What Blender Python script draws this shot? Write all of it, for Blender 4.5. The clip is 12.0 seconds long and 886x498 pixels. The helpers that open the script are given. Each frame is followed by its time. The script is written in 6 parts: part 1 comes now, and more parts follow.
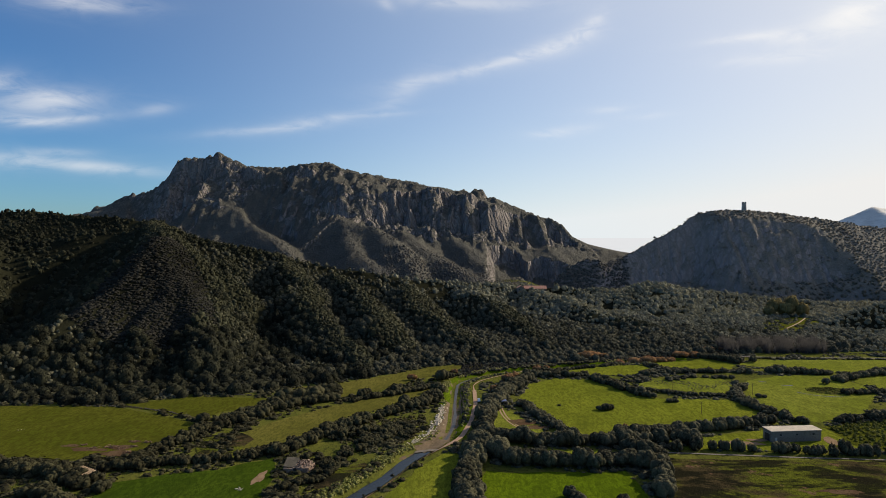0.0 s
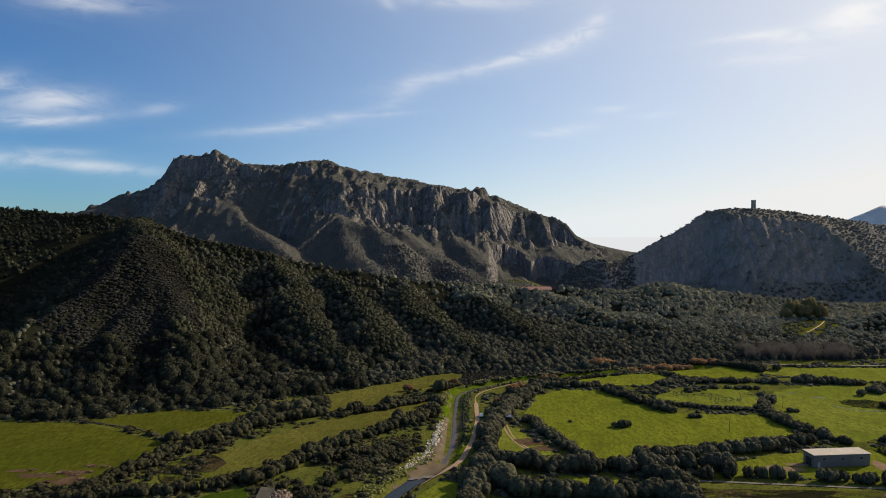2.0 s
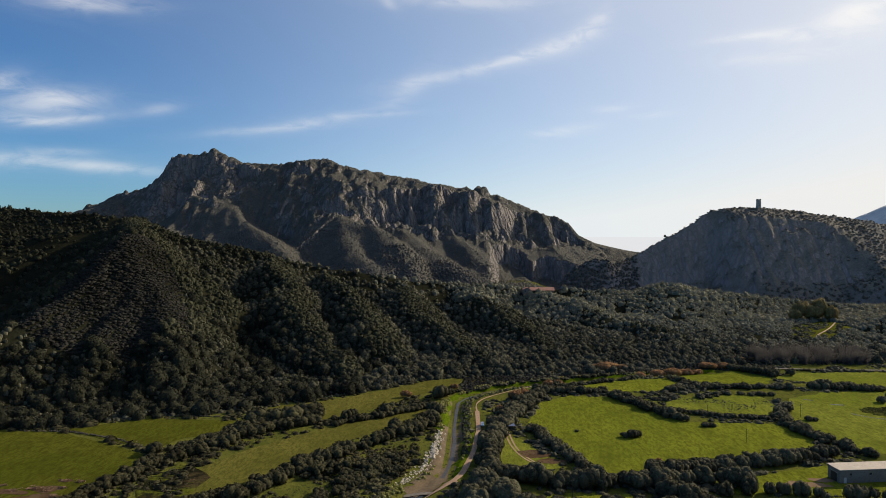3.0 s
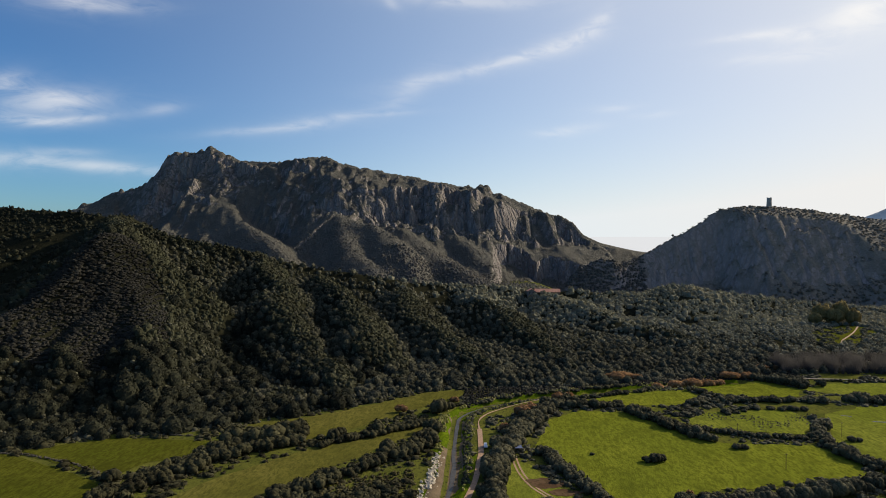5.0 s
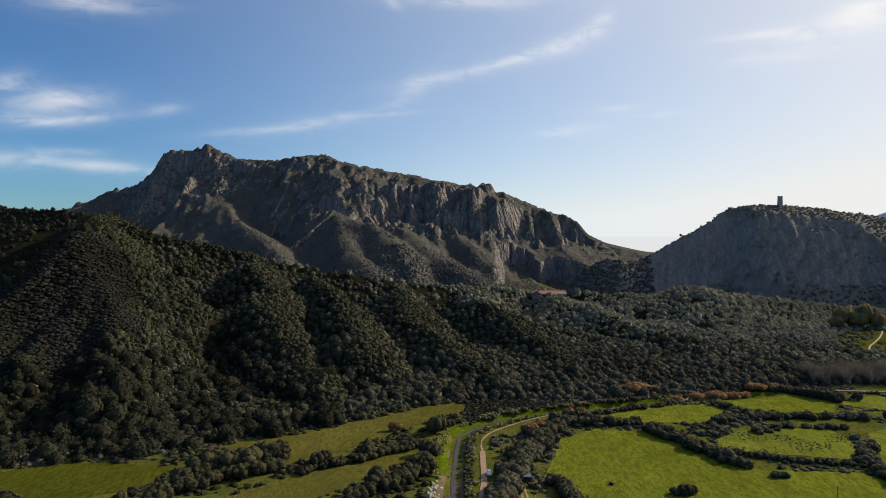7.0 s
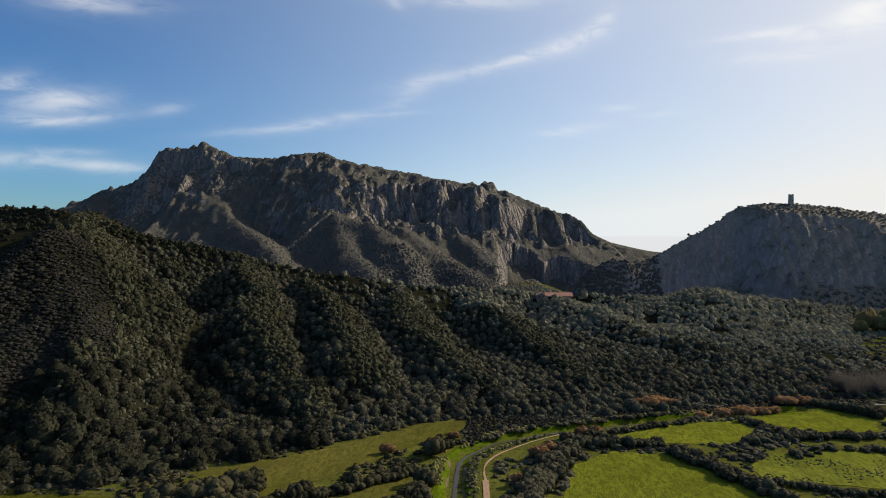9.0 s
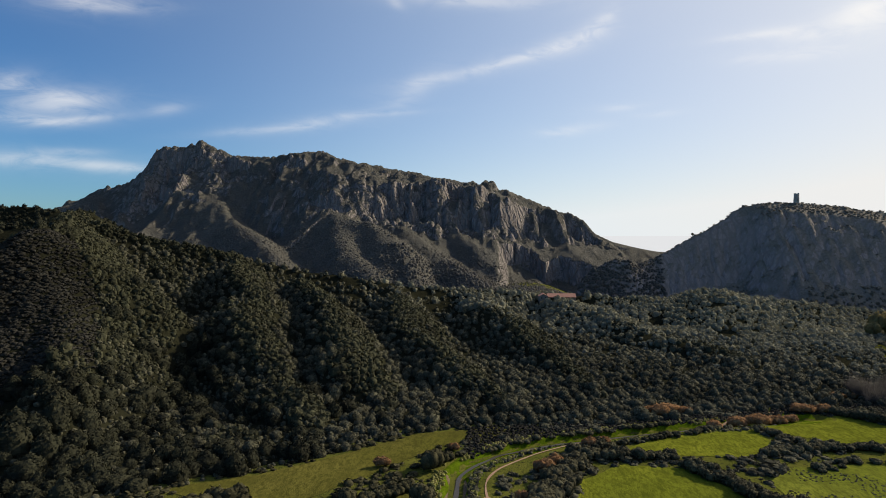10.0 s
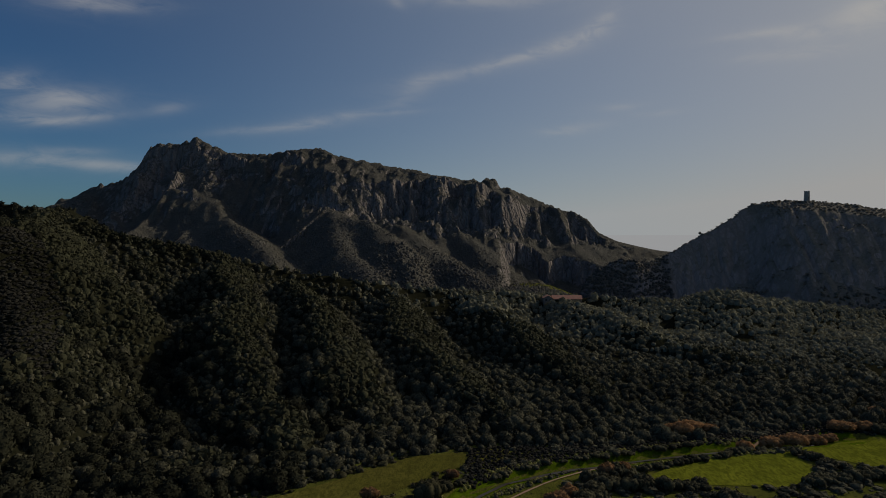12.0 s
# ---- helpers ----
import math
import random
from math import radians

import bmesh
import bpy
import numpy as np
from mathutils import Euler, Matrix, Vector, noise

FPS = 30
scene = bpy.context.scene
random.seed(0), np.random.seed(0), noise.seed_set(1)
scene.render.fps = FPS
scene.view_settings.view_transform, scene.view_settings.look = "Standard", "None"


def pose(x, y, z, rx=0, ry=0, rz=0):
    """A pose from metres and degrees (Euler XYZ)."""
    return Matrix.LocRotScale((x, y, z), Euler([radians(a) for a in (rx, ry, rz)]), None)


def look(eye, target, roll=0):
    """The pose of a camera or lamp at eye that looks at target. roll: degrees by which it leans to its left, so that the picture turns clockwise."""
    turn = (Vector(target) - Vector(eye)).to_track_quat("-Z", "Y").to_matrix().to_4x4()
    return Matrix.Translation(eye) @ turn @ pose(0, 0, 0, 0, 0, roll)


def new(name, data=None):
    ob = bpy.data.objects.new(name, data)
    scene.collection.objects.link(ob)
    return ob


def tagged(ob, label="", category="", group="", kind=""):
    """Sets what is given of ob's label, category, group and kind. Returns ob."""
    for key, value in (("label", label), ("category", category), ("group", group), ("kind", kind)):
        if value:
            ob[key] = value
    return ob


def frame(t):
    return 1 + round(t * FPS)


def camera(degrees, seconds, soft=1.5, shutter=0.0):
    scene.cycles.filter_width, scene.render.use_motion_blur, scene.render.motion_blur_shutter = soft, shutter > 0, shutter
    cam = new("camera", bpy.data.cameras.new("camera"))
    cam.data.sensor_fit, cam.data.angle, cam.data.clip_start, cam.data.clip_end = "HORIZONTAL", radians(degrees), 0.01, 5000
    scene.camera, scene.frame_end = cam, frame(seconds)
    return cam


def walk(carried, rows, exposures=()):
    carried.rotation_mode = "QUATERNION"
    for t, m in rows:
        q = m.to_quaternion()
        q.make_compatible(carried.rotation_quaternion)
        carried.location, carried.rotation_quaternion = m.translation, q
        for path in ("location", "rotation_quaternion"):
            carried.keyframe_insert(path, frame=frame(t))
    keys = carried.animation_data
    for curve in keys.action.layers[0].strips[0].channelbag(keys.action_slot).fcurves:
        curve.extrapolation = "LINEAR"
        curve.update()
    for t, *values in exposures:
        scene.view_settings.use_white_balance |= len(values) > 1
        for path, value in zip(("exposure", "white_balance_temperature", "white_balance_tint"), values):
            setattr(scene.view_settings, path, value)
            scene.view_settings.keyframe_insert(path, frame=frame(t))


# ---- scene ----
cam = camera(72, 12.0, soft=0.9)
walk(cam, [
    (0, pose(0.00, 0.00, 88.11, 88.707, 0, 3.281)),
    (1, pose(-0.02, 15.47, 87.64, 88.677, 0, 3.366)),
    (2, pose(-0.08, 30.86, 87.19, 88.656, 0, 3.460)),
    (3, pose(-0.18, 46.16, 86.76, 88.644, 0, 3.560)),
    (4, pose(-0.32, 61.38, 86.35, 88.637, 0, 3.663)),
    (5, pose(-0.50, 76.52, 85.96, 88.634, 0, 3.766)),
    (6, pose(-0.72, 91.57, 85.58, 88.631, 0, 3.866)),
    (7, pose(-0.98, 106.53, 85.23, 88.628, 0, 3.961)),
    (8, pose(-1.28, 121.40, 84.89, 88.622, 0, 4.047)),
    (9, pose(-1.62, 136.19, 84.57, 88.610, 0, 4.122)),
    (10, pose(-2.00, 150.88, 84.27, 88.591, 0, 4.182)),
    (11, pose(-2.43, 165.49, 83.99, 88.562, 0, 4.225)),
    (12, pose(-2.89, 180.00, 83.72, 88.521, 0, 4.249)),
], exposures=[(0, 0.15), (11.7, 0.15), (11.8, 0.03), (11.9, -0.60), (12.0, -1.22)])

# ---- daylight: low sun ahead and to the right, thin streaks of high cloud ----
SUN_AZ, SUN_EL = 57.0, 28.0          # degrees clockwise from +y, degrees up
sun_data = bpy.data.lights.new("sun", "SUN")
sun_data.energy, sun_data.angle, sun_data.color = 5.0, radians(0.6), (1.0, 0.87, 0.66)
sun = new("sun", sun_data)
to_sun = Vector((math.sin(radians(SUN_AZ)) * math.cos(radians(SUN_EL)), math.cos(radians(SUN_AZ)) * math.cos(radians(SUN_EL)), math.sin(radians(SUN_EL))))
sun.matrix_world = look(to_sun * 900, (0, 0, 0))


class Nodes:
    """A few words for building node trees."""
    def __init__(self, tree):
        self.tree = tree
        tree.nodes.clear()

    def add(self, kind, **settings):
        n = self.tree.nodes.new(kind)
        for key, value in settings.items():
            if key == "noise_dimensions":
                n.noise_dimensions = value
            elif key == "operation":
                n.operation = value
            elif key == "data_type":
                n.data_type = value
            elif key == "blend_type":
                n.blend_type = value
        return n

    def put(self, socket, value):
        if isinstance(value, bpy.types.NodeSocket):
            self.tree.links.new(value, socket)
        elif value is not None:
            socket.default_value = value

    def math(self, op, a, b=None, c=None, clamp=False):
        n = self.add("ShaderNodeMath", operation=op)
        n.use_clamp = clamp
        for s, v in zip(n.inputs, (a, b, c)):
            self.put(s, v)
        return n.outputs[0]

    def noise(self, vector, scale, detail=3.0, rough=0.55, distortion=0.0):
        n = self.add("ShaderNodeTexNoise")
        self.put(n.inputs["Vector"], vector)
        n.inputs["Scale"].default_value, n.inputs["Detail"].default_value = scale, detail
        n.inputs["Roughness"].default_value, n.inputs["Distortion"].default_value = rough, distortion
        return n.outputs["Fac"]

    def ramp(self, fac, low, high):
        n = self.add("ShaderNodeMapRange")
        n.interpolation_type = "SMOOTHSTEP"
        self.put(n.inputs["Value"], fac)
        n.inputs["From Min"].default_value, n.inputs["From Max"].default_value = low, high
        return n.outputs[0]

    def mix(self, fac, a, b):
        n = self.add("ShaderNodeMix", data_type="RGBA")
        self.put(n.inputs[0], fac)
        for s, v in ((n.inputs[6], a), (n.inputs[7], b)):
            self.put(s, (*v, 1.0) if isinstance(v, tuple) and len(v) == 3 else v)
        return n.outputs[2]


def make_world():
    world = bpy.data.worlds.new("sky")
    scene.world = world
    world.use_nodes = True
    w = Nodes(world.node_tree)
    sky = w.add("ShaderNodeTexSky")
    sky.sky_type, sky.sun_disc = "NISHITA", False
    sky.sun_elevation, sky.sun_rotation = radians(SUN_EL), radians(SUN_AZ)
    sky.altitude, sky.air_density, sky.dust_density, sky.ozone_density = 50, 1.0, 0.3, 3.0
    coord = w.add("ShaderNodeTexCoord")
    split = w.add("ShaderNodeSeparateXYZ")
    w.put(split.inputs[0], coord.outputs["Generated"])
    az = w.math("MULTIPLY", w.math("ARCTAN2", split.outputs[0], split.outputs[1]), 57.2958)
    el = w.math("MULTIPLY", w.math("ARCSINE", split.outputs[2]), 57.2958)
    joined = w.add("ShaderNodeCombineXYZ")
    w.put(joined.inputs[0], w.math("MULTIPLY", az, 0.35))
    w.put(joined.inputs[1], el)
    wisps = w.noise(joined.outputs[0], 0.75, 5.0, 0.60, 0.8)
    warp = w.math("MULTIPLY", w.math("SUBTRACT", w.noise(joined.outputs[0], 0.22, 3.0, 0.5), 0.5), 5.0)
    total = None
    # azimuth, elevation, half length, half height, lean, strength
    for a0, e0, length, height, lean, strength in (
            (-39.3, 11.4, 1.4, 0.64, 14.0, 0.75), (-36.2, 10.3, 2.8, 0.69, 9.0, 0.95), (-35.8, 10.9, 1.7, 0.46, 2.0, 0.5), (-38.4, 8.8, 2.0, 0.32, 1.0, 0.8), (-34.9, 9.1, 2.4, 0.28, 11.0, 0.75),
            (-38.4, 5.8, 2.7, 0.46, 2.0, 0.7), (-32.9, 5.5, 3.9, 0.41, -2.0, 0.85), (-35.5, 6.6, 2.1, 0.23, 2.0, 0.35), (-28.4, 10.5, 1.3, 0.37, 13.0, 0.45), (-35.1, 18.2, 2.7, 0.73, 4.0, 0.8),
            (-31.6, 18.2, 2.5, 0.41, 7.0, 0.5), (-20.1, 9.3, 3.7, 0.28, 7.0, 0.5), (-15.0, 10.3, 3.1, 0.41, 11.0, 0.6), (-10.1, 11.0, 2.9, 0.18, 4.0, 0.35), (-6.9, 13.2, 2.2, 0.73, 34.0, 0.45),
            (-3.5, 14.4, 3.8, 0.41, 10.0, 0.5), (2.3, 15.7, 3.7, 0.37, 13.0, 0.6), (6.6, 16.7, 2.9, 0.55, 12.0, 0.75), (9.5, 17.8, 1.8, 0.6, 31.0, 0.7), (10.8, 18.8, 1.1, 0.46, 40.0, 0.35),
            (6.7, 9.3, 1.5, 0.37, 1.0, 0.6), (11.8, 11.2, 1.8, 0.28, 1.0, 0.4), (15.2, 10.5, 1.5, 0.23, 1.0, 0.35), (9.5, 9.7, 1.5, 0.37, 3.0, 0.3), (-0.9, 20.7, 6.3, 0.51, -3.0, 0.7),
            (-8.6, 20.5, 0.7, 0.37, -25.0, 0.45), (22.6, 16.1, 2.7, 0.23, -0.0, 0.6), (26.0, 15.7, 2.8, 0.46, -8.0, 0.75), (30.2, 16.5, 2.6, 0.92, 17.0, 0.95), (31.1, 16.1, 2.0, 1.01, -13.0, 0.8),
            (26.0, 14.2, 2.8, 0.41, -4.0, 0.6), (22.4, 14.3, 1.3, 0.32, -3.0, 0.3)):
        c, s = math.cos(radians(lean)), math.sin(radians(lean))
        da, de = w.math("SUBTRACT", az, a0), w.math("SUBTRACT", el, e0)
        along = w.math("MULTIPLY_ADD", da, c / length, w.math("MULTIPLY", de, s / length))
        across = w.math("MULTIPLY_ADD", de, c / height, w.math("MULTIPLY_ADD", da, -s / height, w.math("MULTIPLY", warp, 0.16)))
        r2 = w.math("ADD", w.math("MULTIPLY", along, along), w.math("MULTIPLY", across, across))
        blob = w.math("MULTIPLY_ADD", w.math("EXPONENT", w.math("MULTIPLY", r2, -0.9)), 0.56 * strength, w.math("MULTIPLY", w.math("EXPONENT", w.math("MULTIPLY", r2, -0.22)), 0.13 * strength))
        total = blob if total is None else w.math("ADD", total, blob)
    cover = w.math("MULTIPLY", w.math("MULTIPLY", total, w.ramp(wisps, 0.12, 0.66)), 0.74, clamp=True)
    clear = w.add("ShaderNodeMix", data_type="RGBA", blend_type="MULTIPLY")
    clear.inputs[0].default_value = 1.0
    w.put(clear.inputs[6], sky.outputs[0])
    clear.inputs[7].default_value = (0.50, 0.80, 1.10, 1.0)
    # thin high haze, denser towards the sun and, on that side, towards the horizon
    dot = w.add("ShaderNodeVectorMath", operation="DOT_PRODUCT")
    w.put(dot.inputs[0], coord.outputs["Generated"])
    dot.inputs[1].default_value = to_sun
    away = w.math("MULTIPLY", w.math("ARCCOSINE", dot.outputs["Value"]), 57.2958)
    t = w.math("DIVIDE", w.math("SUBTRACT", 92.5, away), 66.0, clamp=True)
    low = w.math("EXPONENT", w.math("MULTIPLY", w.math("MAXIMUM", el, 0.0), -0.2))
    veil = w.math("ADD", w.math("MULTIPLY", w.math("POWER", t, 1.55), 0.74), w.math("MULTIPLY", w.math("MULTIPLY", low, 0.9), w.ramp(t, 0.05, 0.6)), clamp=True)
    air = w.mix(veil, clear.outputs[2], w.mix(w.ramp(t, 0.35, 0.95), (7.6, 8.4, 8.8), (8.7, 8.6, 8.4)))
    colour = w.mix(cover, air, (9.8, 9.6, 9.35))
    back = w.add("ShaderNodeBackground")
    w.put(back.inputs[0], colour)
    back.inputs[1].default_value = 0.09
    out = w.add("ShaderNodeOutputWorld")
    w.put(out.inputs[0], back.outputs[0])


make_world()

# ---- materials ----


def material(name, build, roughness=0.9, bump=0.0, bump_distance=0.1, metallic=0.0, specular=0.3, thin=0.0):
    """build(n, position) returns colour and, or None, a height for fine relief; thin leaves let some light through."""
    m = bpy.data.materials.new(name)
    m.use_nodes = True
    n = Nodes(m.node_tree)
    geo = n.add("ShaderNodeNewGeometry")
    colour, height = build(n, geo)
    b = n.add("ShaderNodeBsdfPrincipled")
    n.put(b.inputs["Base Color"], (*colour, 1.0) if isinstance(colour, tuple) else colour)
    n.put(b.inputs["Roughness"], roughness)
    b.inputs["Metallic"].default_value = metallic
    b.inputs["Specular IOR Level"].default_value = specular
    if height is not None and bump:
        k = n.add("ShaderNodeBump")
        k.inputs["Strength"].default_value, k.inputs["Distance"].default_value = bump, bump_distance
        n.put(k.inputs["Height"], height)
        n.put(b.inputs["Normal"], k.outputs[0])
    out = n.add("ShaderNodeOutputMaterial")
    if thin:
        glow = n.add("ShaderNodeBsdfTranslucent")
        n.put(glow.inputs[0], colour)
        both = n.add("ShaderNodeMixShader")
        both.inputs[0].default_value = thin
        n.put(both.inputs[1], b.outputs[0])
        n.put(both.inputs[2], glow.outputs[0])
        n.put(out.inputs[0], both.outputs[0])
    else:
        n.put(out.inputs[0], b.outputs[0])
    return m


def two_scale(a, b, c, coarse, fine, grain=None):
    """Colour a to b in broad patches, with flecks of c; relief from the fine noise."""
    def build(n, geo):
        p = geo.outputs["Position"]
        big = n.ramp(n.noise(p, coarse, 4.0, 0.6), 0.35, 0.65)
        small = n.noise(p, fine, 3.0, 0.65)
        col = n.mix(big, a, b)
        col = n.mix(n.ramp(small, 0.5, 0.72), col, c)
        return col, n.noise(p, grain or fine, 4.0, 0.7)
    return build


def foliage(a, b, c):
    def build(n, geo):
        p = geo.outputs["Position"]
        col = n.mix(geo.outputs["Random Per Island"], a, b)
        col = n.mix(n.ramp(n.noise(p, 0.9, 4.0, 0.7), 0.42, 0.68), col, c)
        col = n.mix(n.math("MULTIPLY", n.ramp(n.noise(p, 0.16, 2.0, 0.6), 0.40, 0.66), 0.55), col, a)
        col = n.mix(n.ramp(n.noise(p, 0.02, 2.0), 0.4, 0.62), col, n.mix(0.4, col, c))
        return col, n.noise(p, 1.6, 4.0, 0.75)
    return build


def grass(a, b, c):
    def build(n, geo):
        p = geo.outputs["Position"]
        stretch = n.add("ShaderNodeVectorMath", operation="MULTIPLY")
        n.put(stretch.inputs[0], p)
        stretch.inputs[1].default_value = (1.35, 0.55, 1.0)
        col = n.mix(n.ramp(n.noise(p, 0.022, 4.0, 0.6), 0.36, 0.66), a, b)
        col = n.mix(n.math("MULTIPLY", n.ramp(n.noise(stretch.outputs[0], 0.11, 4.0, 0.7), 0.45, 0.7), 0.6), col, c)
        col = n.mix(n.math("MULTIPLY", n.ramp(n.noise(stretch.outputs[0], 0.45, 5.0, 0.75), 0.44, 0.62), 0.85), col, c)
        col = n.mix(n.math("MULTIPLY", n.ramp(n.noise(stretch.outputs[0], 1.0, 4.0, 0.75), 0.47, 0.64), 0.75), col, c)
        far = n.math("MULTIPLY", n.ramp(n.noise(p, 0.05, 5.0, 0.72), 0.5, 0.64), 0.45)
        col = n.mix(far, col, c)
        return col, n.noise(p, 1.2, 5.0, 0.8)
    return build


def rough_grass(green, brown, dark, red):
    """Uneven pasture: green, withered and bare patches in one another."""
    def build(n, geo):
        p = geo.outputs["Position"]
        wide = n.add("ShaderNodeVectorMath", operation="MULTIPLY")
        n.put(wide.inputs[0], p)
        wide.inputs[1].default_value = (0.6, 1.3, 1.0)
        w = wide.outputs[0]
        col = n.mix(n.ramp(n.noise(w, 0.05, 5.0, 0.65), 0.44, 0.58), green, brown)
        col = n.mix(n.math("MULTIPLY", n.ramp(n.noise(w, 0.055, 5.0, 0.7, 0.4), 0.45, 0.55), 0.9), col, dark)
        col = n.mix(n.math("MULTIPLY", n.ramp(n.noise(p, 0.09, 4.0, 0.7), 0.60, 0.68), 0.8), col, red)
        col = n.mix(n.math("MULTIPLY", n.ramp(n.noise(p, 0.8, 5.0, 0.75), 0.46, 0.62), 0.6), col, dark)
        return col, n.noise(p, 1.0, 5.0, 0.8)
    return build


def rock_and_scrub(rock_a, rock_b, scrub_a, scrub_b, steep0, steep1):
    def build(n, geo):
        p = geo.outputs["Position"]
        normal = n.add("ShaderNodeSeparateXYZ")
        n.put(normal.inputs[0], geo.outputs["True Normal"])
        streak = n.add("ShaderNodeVectorMath", operation="MULTIPLY")
        n.put(streak.inputs[0], p)
        streak.inputs[1].default_value = (1.0, 1.0, 0.25)
        wob = n.math("MULTIPLY", n.math("SUBTRACT", n.noise(p, 0.03, 5.0, 0.7), 0.5), 0.55)
        mask = n.ramp(n.math("ADD", normal.outputs[2], wob), steep0, steep1)
        rock = n.mix(n.ramp(n.noise(streak.outputs[0], 0.09, 5.0, 0.7), 0.36, 0.64), rock_a, rock_b)
        dots = n.math("ADD", n.math("MULTIPLY", n.noise(p, 0.30, 4.0, 0.75), 0.7), n.math("MULTIPLY", n.noise(p, 0.045, 3.0, 0.6), 0.3))
        scrub = n.mix(n.ramp(dots, 0.43, 0.57), scrub_a, scrub_b)
        cracks = []
        for scale in (0.075, 0.19):
            v = n.add("ShaderNodeTexVoronoi")
            v.feature = "DISTANCE_TO_EDGE"
            wavy = n.add("ShaderNodeVectorMath", operation="MULTIPLY_ADD")
            shift = n.add("ShaderNodeTexNoise")
            n.put(shift.inputs["Vector"], p)
            shift.inputs["Scale"].default_value = 0.06
            n.put(wavy.inputs[0], shift.outputs["Color"])
            wavy.inputs[1].default_value = (9.0, 9.0, 9.0)
            n.put(wavy.inputs[2], streak.outputs[0])
            n.put(v.inputs["Vector"], wavy.outputs[0])
            v.inputs["Scale"].default_value = scale
            cracks.append(n.ramp(v.outputs["Distance"], 0.0, 0.22))
        blocks = n.math("MULTIPLY", cracks[0], n.math("MULTIPLY_ADD", cracks[1], 0.5, 0.5))
        rock = n.mix(n.math("MULTIPLY", n.math("SUBTRACT", 1.0, blocks), 0.45), rock, scrub_a)
        stone = n.math("MULTIPLY_ADD", blocks, 1.6, n.noise(streak.outputs[0], 0.22, 5.0, 0.75))
        bushes = n.math("MULTIPLY_ADD", n.noise(p, 0.30, 3.0, 0.7), 1.2, n.noise(p, 0.7, 3.0, 0.7))
        pick = n.add("ShaderNodeMix")
        n.put(pick.inputs[0], mask)
        n.put(pick.inputs[2], stone)
        n.put(pick.inputs[3], bushes)
        return n.mix(mask, rock, scrub), pick.outputs[0]
    return build


GROUND = material("ground", two_scale((0.076, 0.084, 0.017), (0.121, 0.122, 0.025), (0.029, 0.030, 0.014), 0.05, 0.6, 1.5), 1.0, 0.8, 0.6, specular=0.0)
FIELD_BRIGHT = material("bright grass", grass((0.145, 0.163, 0.017), (0.188, 0.200, 0.021), (0.077, 0.088, 0.011)), 1.0, 0.7, 0.35, specular=0.0)
FIELD_OLIVE = material("yellow-green grass", grass((0.155, 0.177, 0.020), (0.200, 0.212, 0.032), (0.088, 0.099, 0.016)), 1.0, 0.7, 0.35, specular=0.0)
FIELD_ROUGH = material("rough pasture", rough_grass((0.100, 0.110, 0.014), (0.060, 0.045, 0.022), (0.012, 0.012, 0.008), (0.165, 0.094, 0.060)), 1.0, 0.9, 0.6, specular=0.0)
FIELD_LUSH = material("lush short grass", grass((0.083, 0.125, 0.006), (0.113, 0.152, 0.008), (0.047, 0.071, 0.005)), 1.0, 0.7, 0.35, specular=0.0)
SOIL = material("bare soil", two_scale((0.078, 0.047, 0.027), (0.112, 0.072, 0.043), (0.040, 0.030, 0.014), 0.15, 1.0), 1.0, 0.6, 0.3, specular=0.0)
TRACK = material("dirt track", two_scale((0.300, 0.188, 0.120), (0.350, 0.226, 0.150), (0.170, 0.118, 0.070), 0.12, 1.0), 0.95, 0.3, 0.1)
GRAVEL = material("river gravel", two_scale((0.092, 0.062, 0.035), (0.138, 0.096, 0.057), (0.048, 0.044, 0.016), 0.25, 1.0), 0.95, 0.8, 0.4)
EARTH = material("trodden earth", two_scale((0.190, 0.125, 0.078), (0.240, 0.162, 0.104), (0.120, 0.092, 0.040), 0.3, 1.2), 1.0, 0.4, 0.2, specular=0.0)
# soil far darker than earth: shade between the trees is in its colour
HILL = material("hillside soil dark as tree shade", two_scale((0.015, 0.015, 0.009), (0.022, 0.022, 0.013), (0.009, 0.010, 0.006), 0.02, 0.4), 1.0, 0.8, 0.8, specular=0.0)
# rock and scrub colours raised and flattened to carry the haze
MOUNTAIN = material("granite and scrub with haze tint", rock_and_scrub((0.205, 0.180, 0.172), (0.272, 0.238, 0.222), (0.084, 0.080, 0.068), (0.114, 0.108, 0.092), 0.36, 0.62), 0.95, 1.0, 3.0, specular=0.1)
TOWER_HILL = material("rock and scrub with haze tint", rock_and_scrub((0.272, 0.222, 0.202), (0.312, 0.256, 0.232), (0.140, 0.124, 0.100), (0.182, 0.161, 0.130), 0.34, 0.68), 0.95, 0.5, 1.4, specular=0.1)
LEAF_OAK = material("oak leaves", foliage((0.019, 0.018, 0.011), (0.084, 0.078, 0.045), (0.137, 0.128, 0.077)), 0.85, 0.8, 0.4, specular=0.05, thin=0.12)
# darkened leaf copy: the near end's shade is in its colour
LEAF_DIMMED = material("oak leaves dimmed for shade", foliage((0.008, 0.008, 0.006), (0.031, 0.032, 0.019), (0.054, 0.055, 0.034)), 0.85, 0.8, 0.4, specular=0.06, thin=0.12)
# hedge leaves left of the stream: the dimmer light there is in the colour
LEAF_LEFT_DIM = material("leaves dimmed left of the stream", foliage((0.014, 0.012, 0.007), (0.053, 0.050, 0.026), (0.091, 0.086, 0.046)), 0.85, 0.8, 0.4, specular=0.05, thin=0.12)
LEAF_MAQUIS = material("maquis leaves", foliage((0.023, 0.023, 0.017), (0.085, 0.083, 0.053), (0.141, 0.135, 0.090)), 0.85, 0.8, 0.4, specular=0.05, thin=0.12)
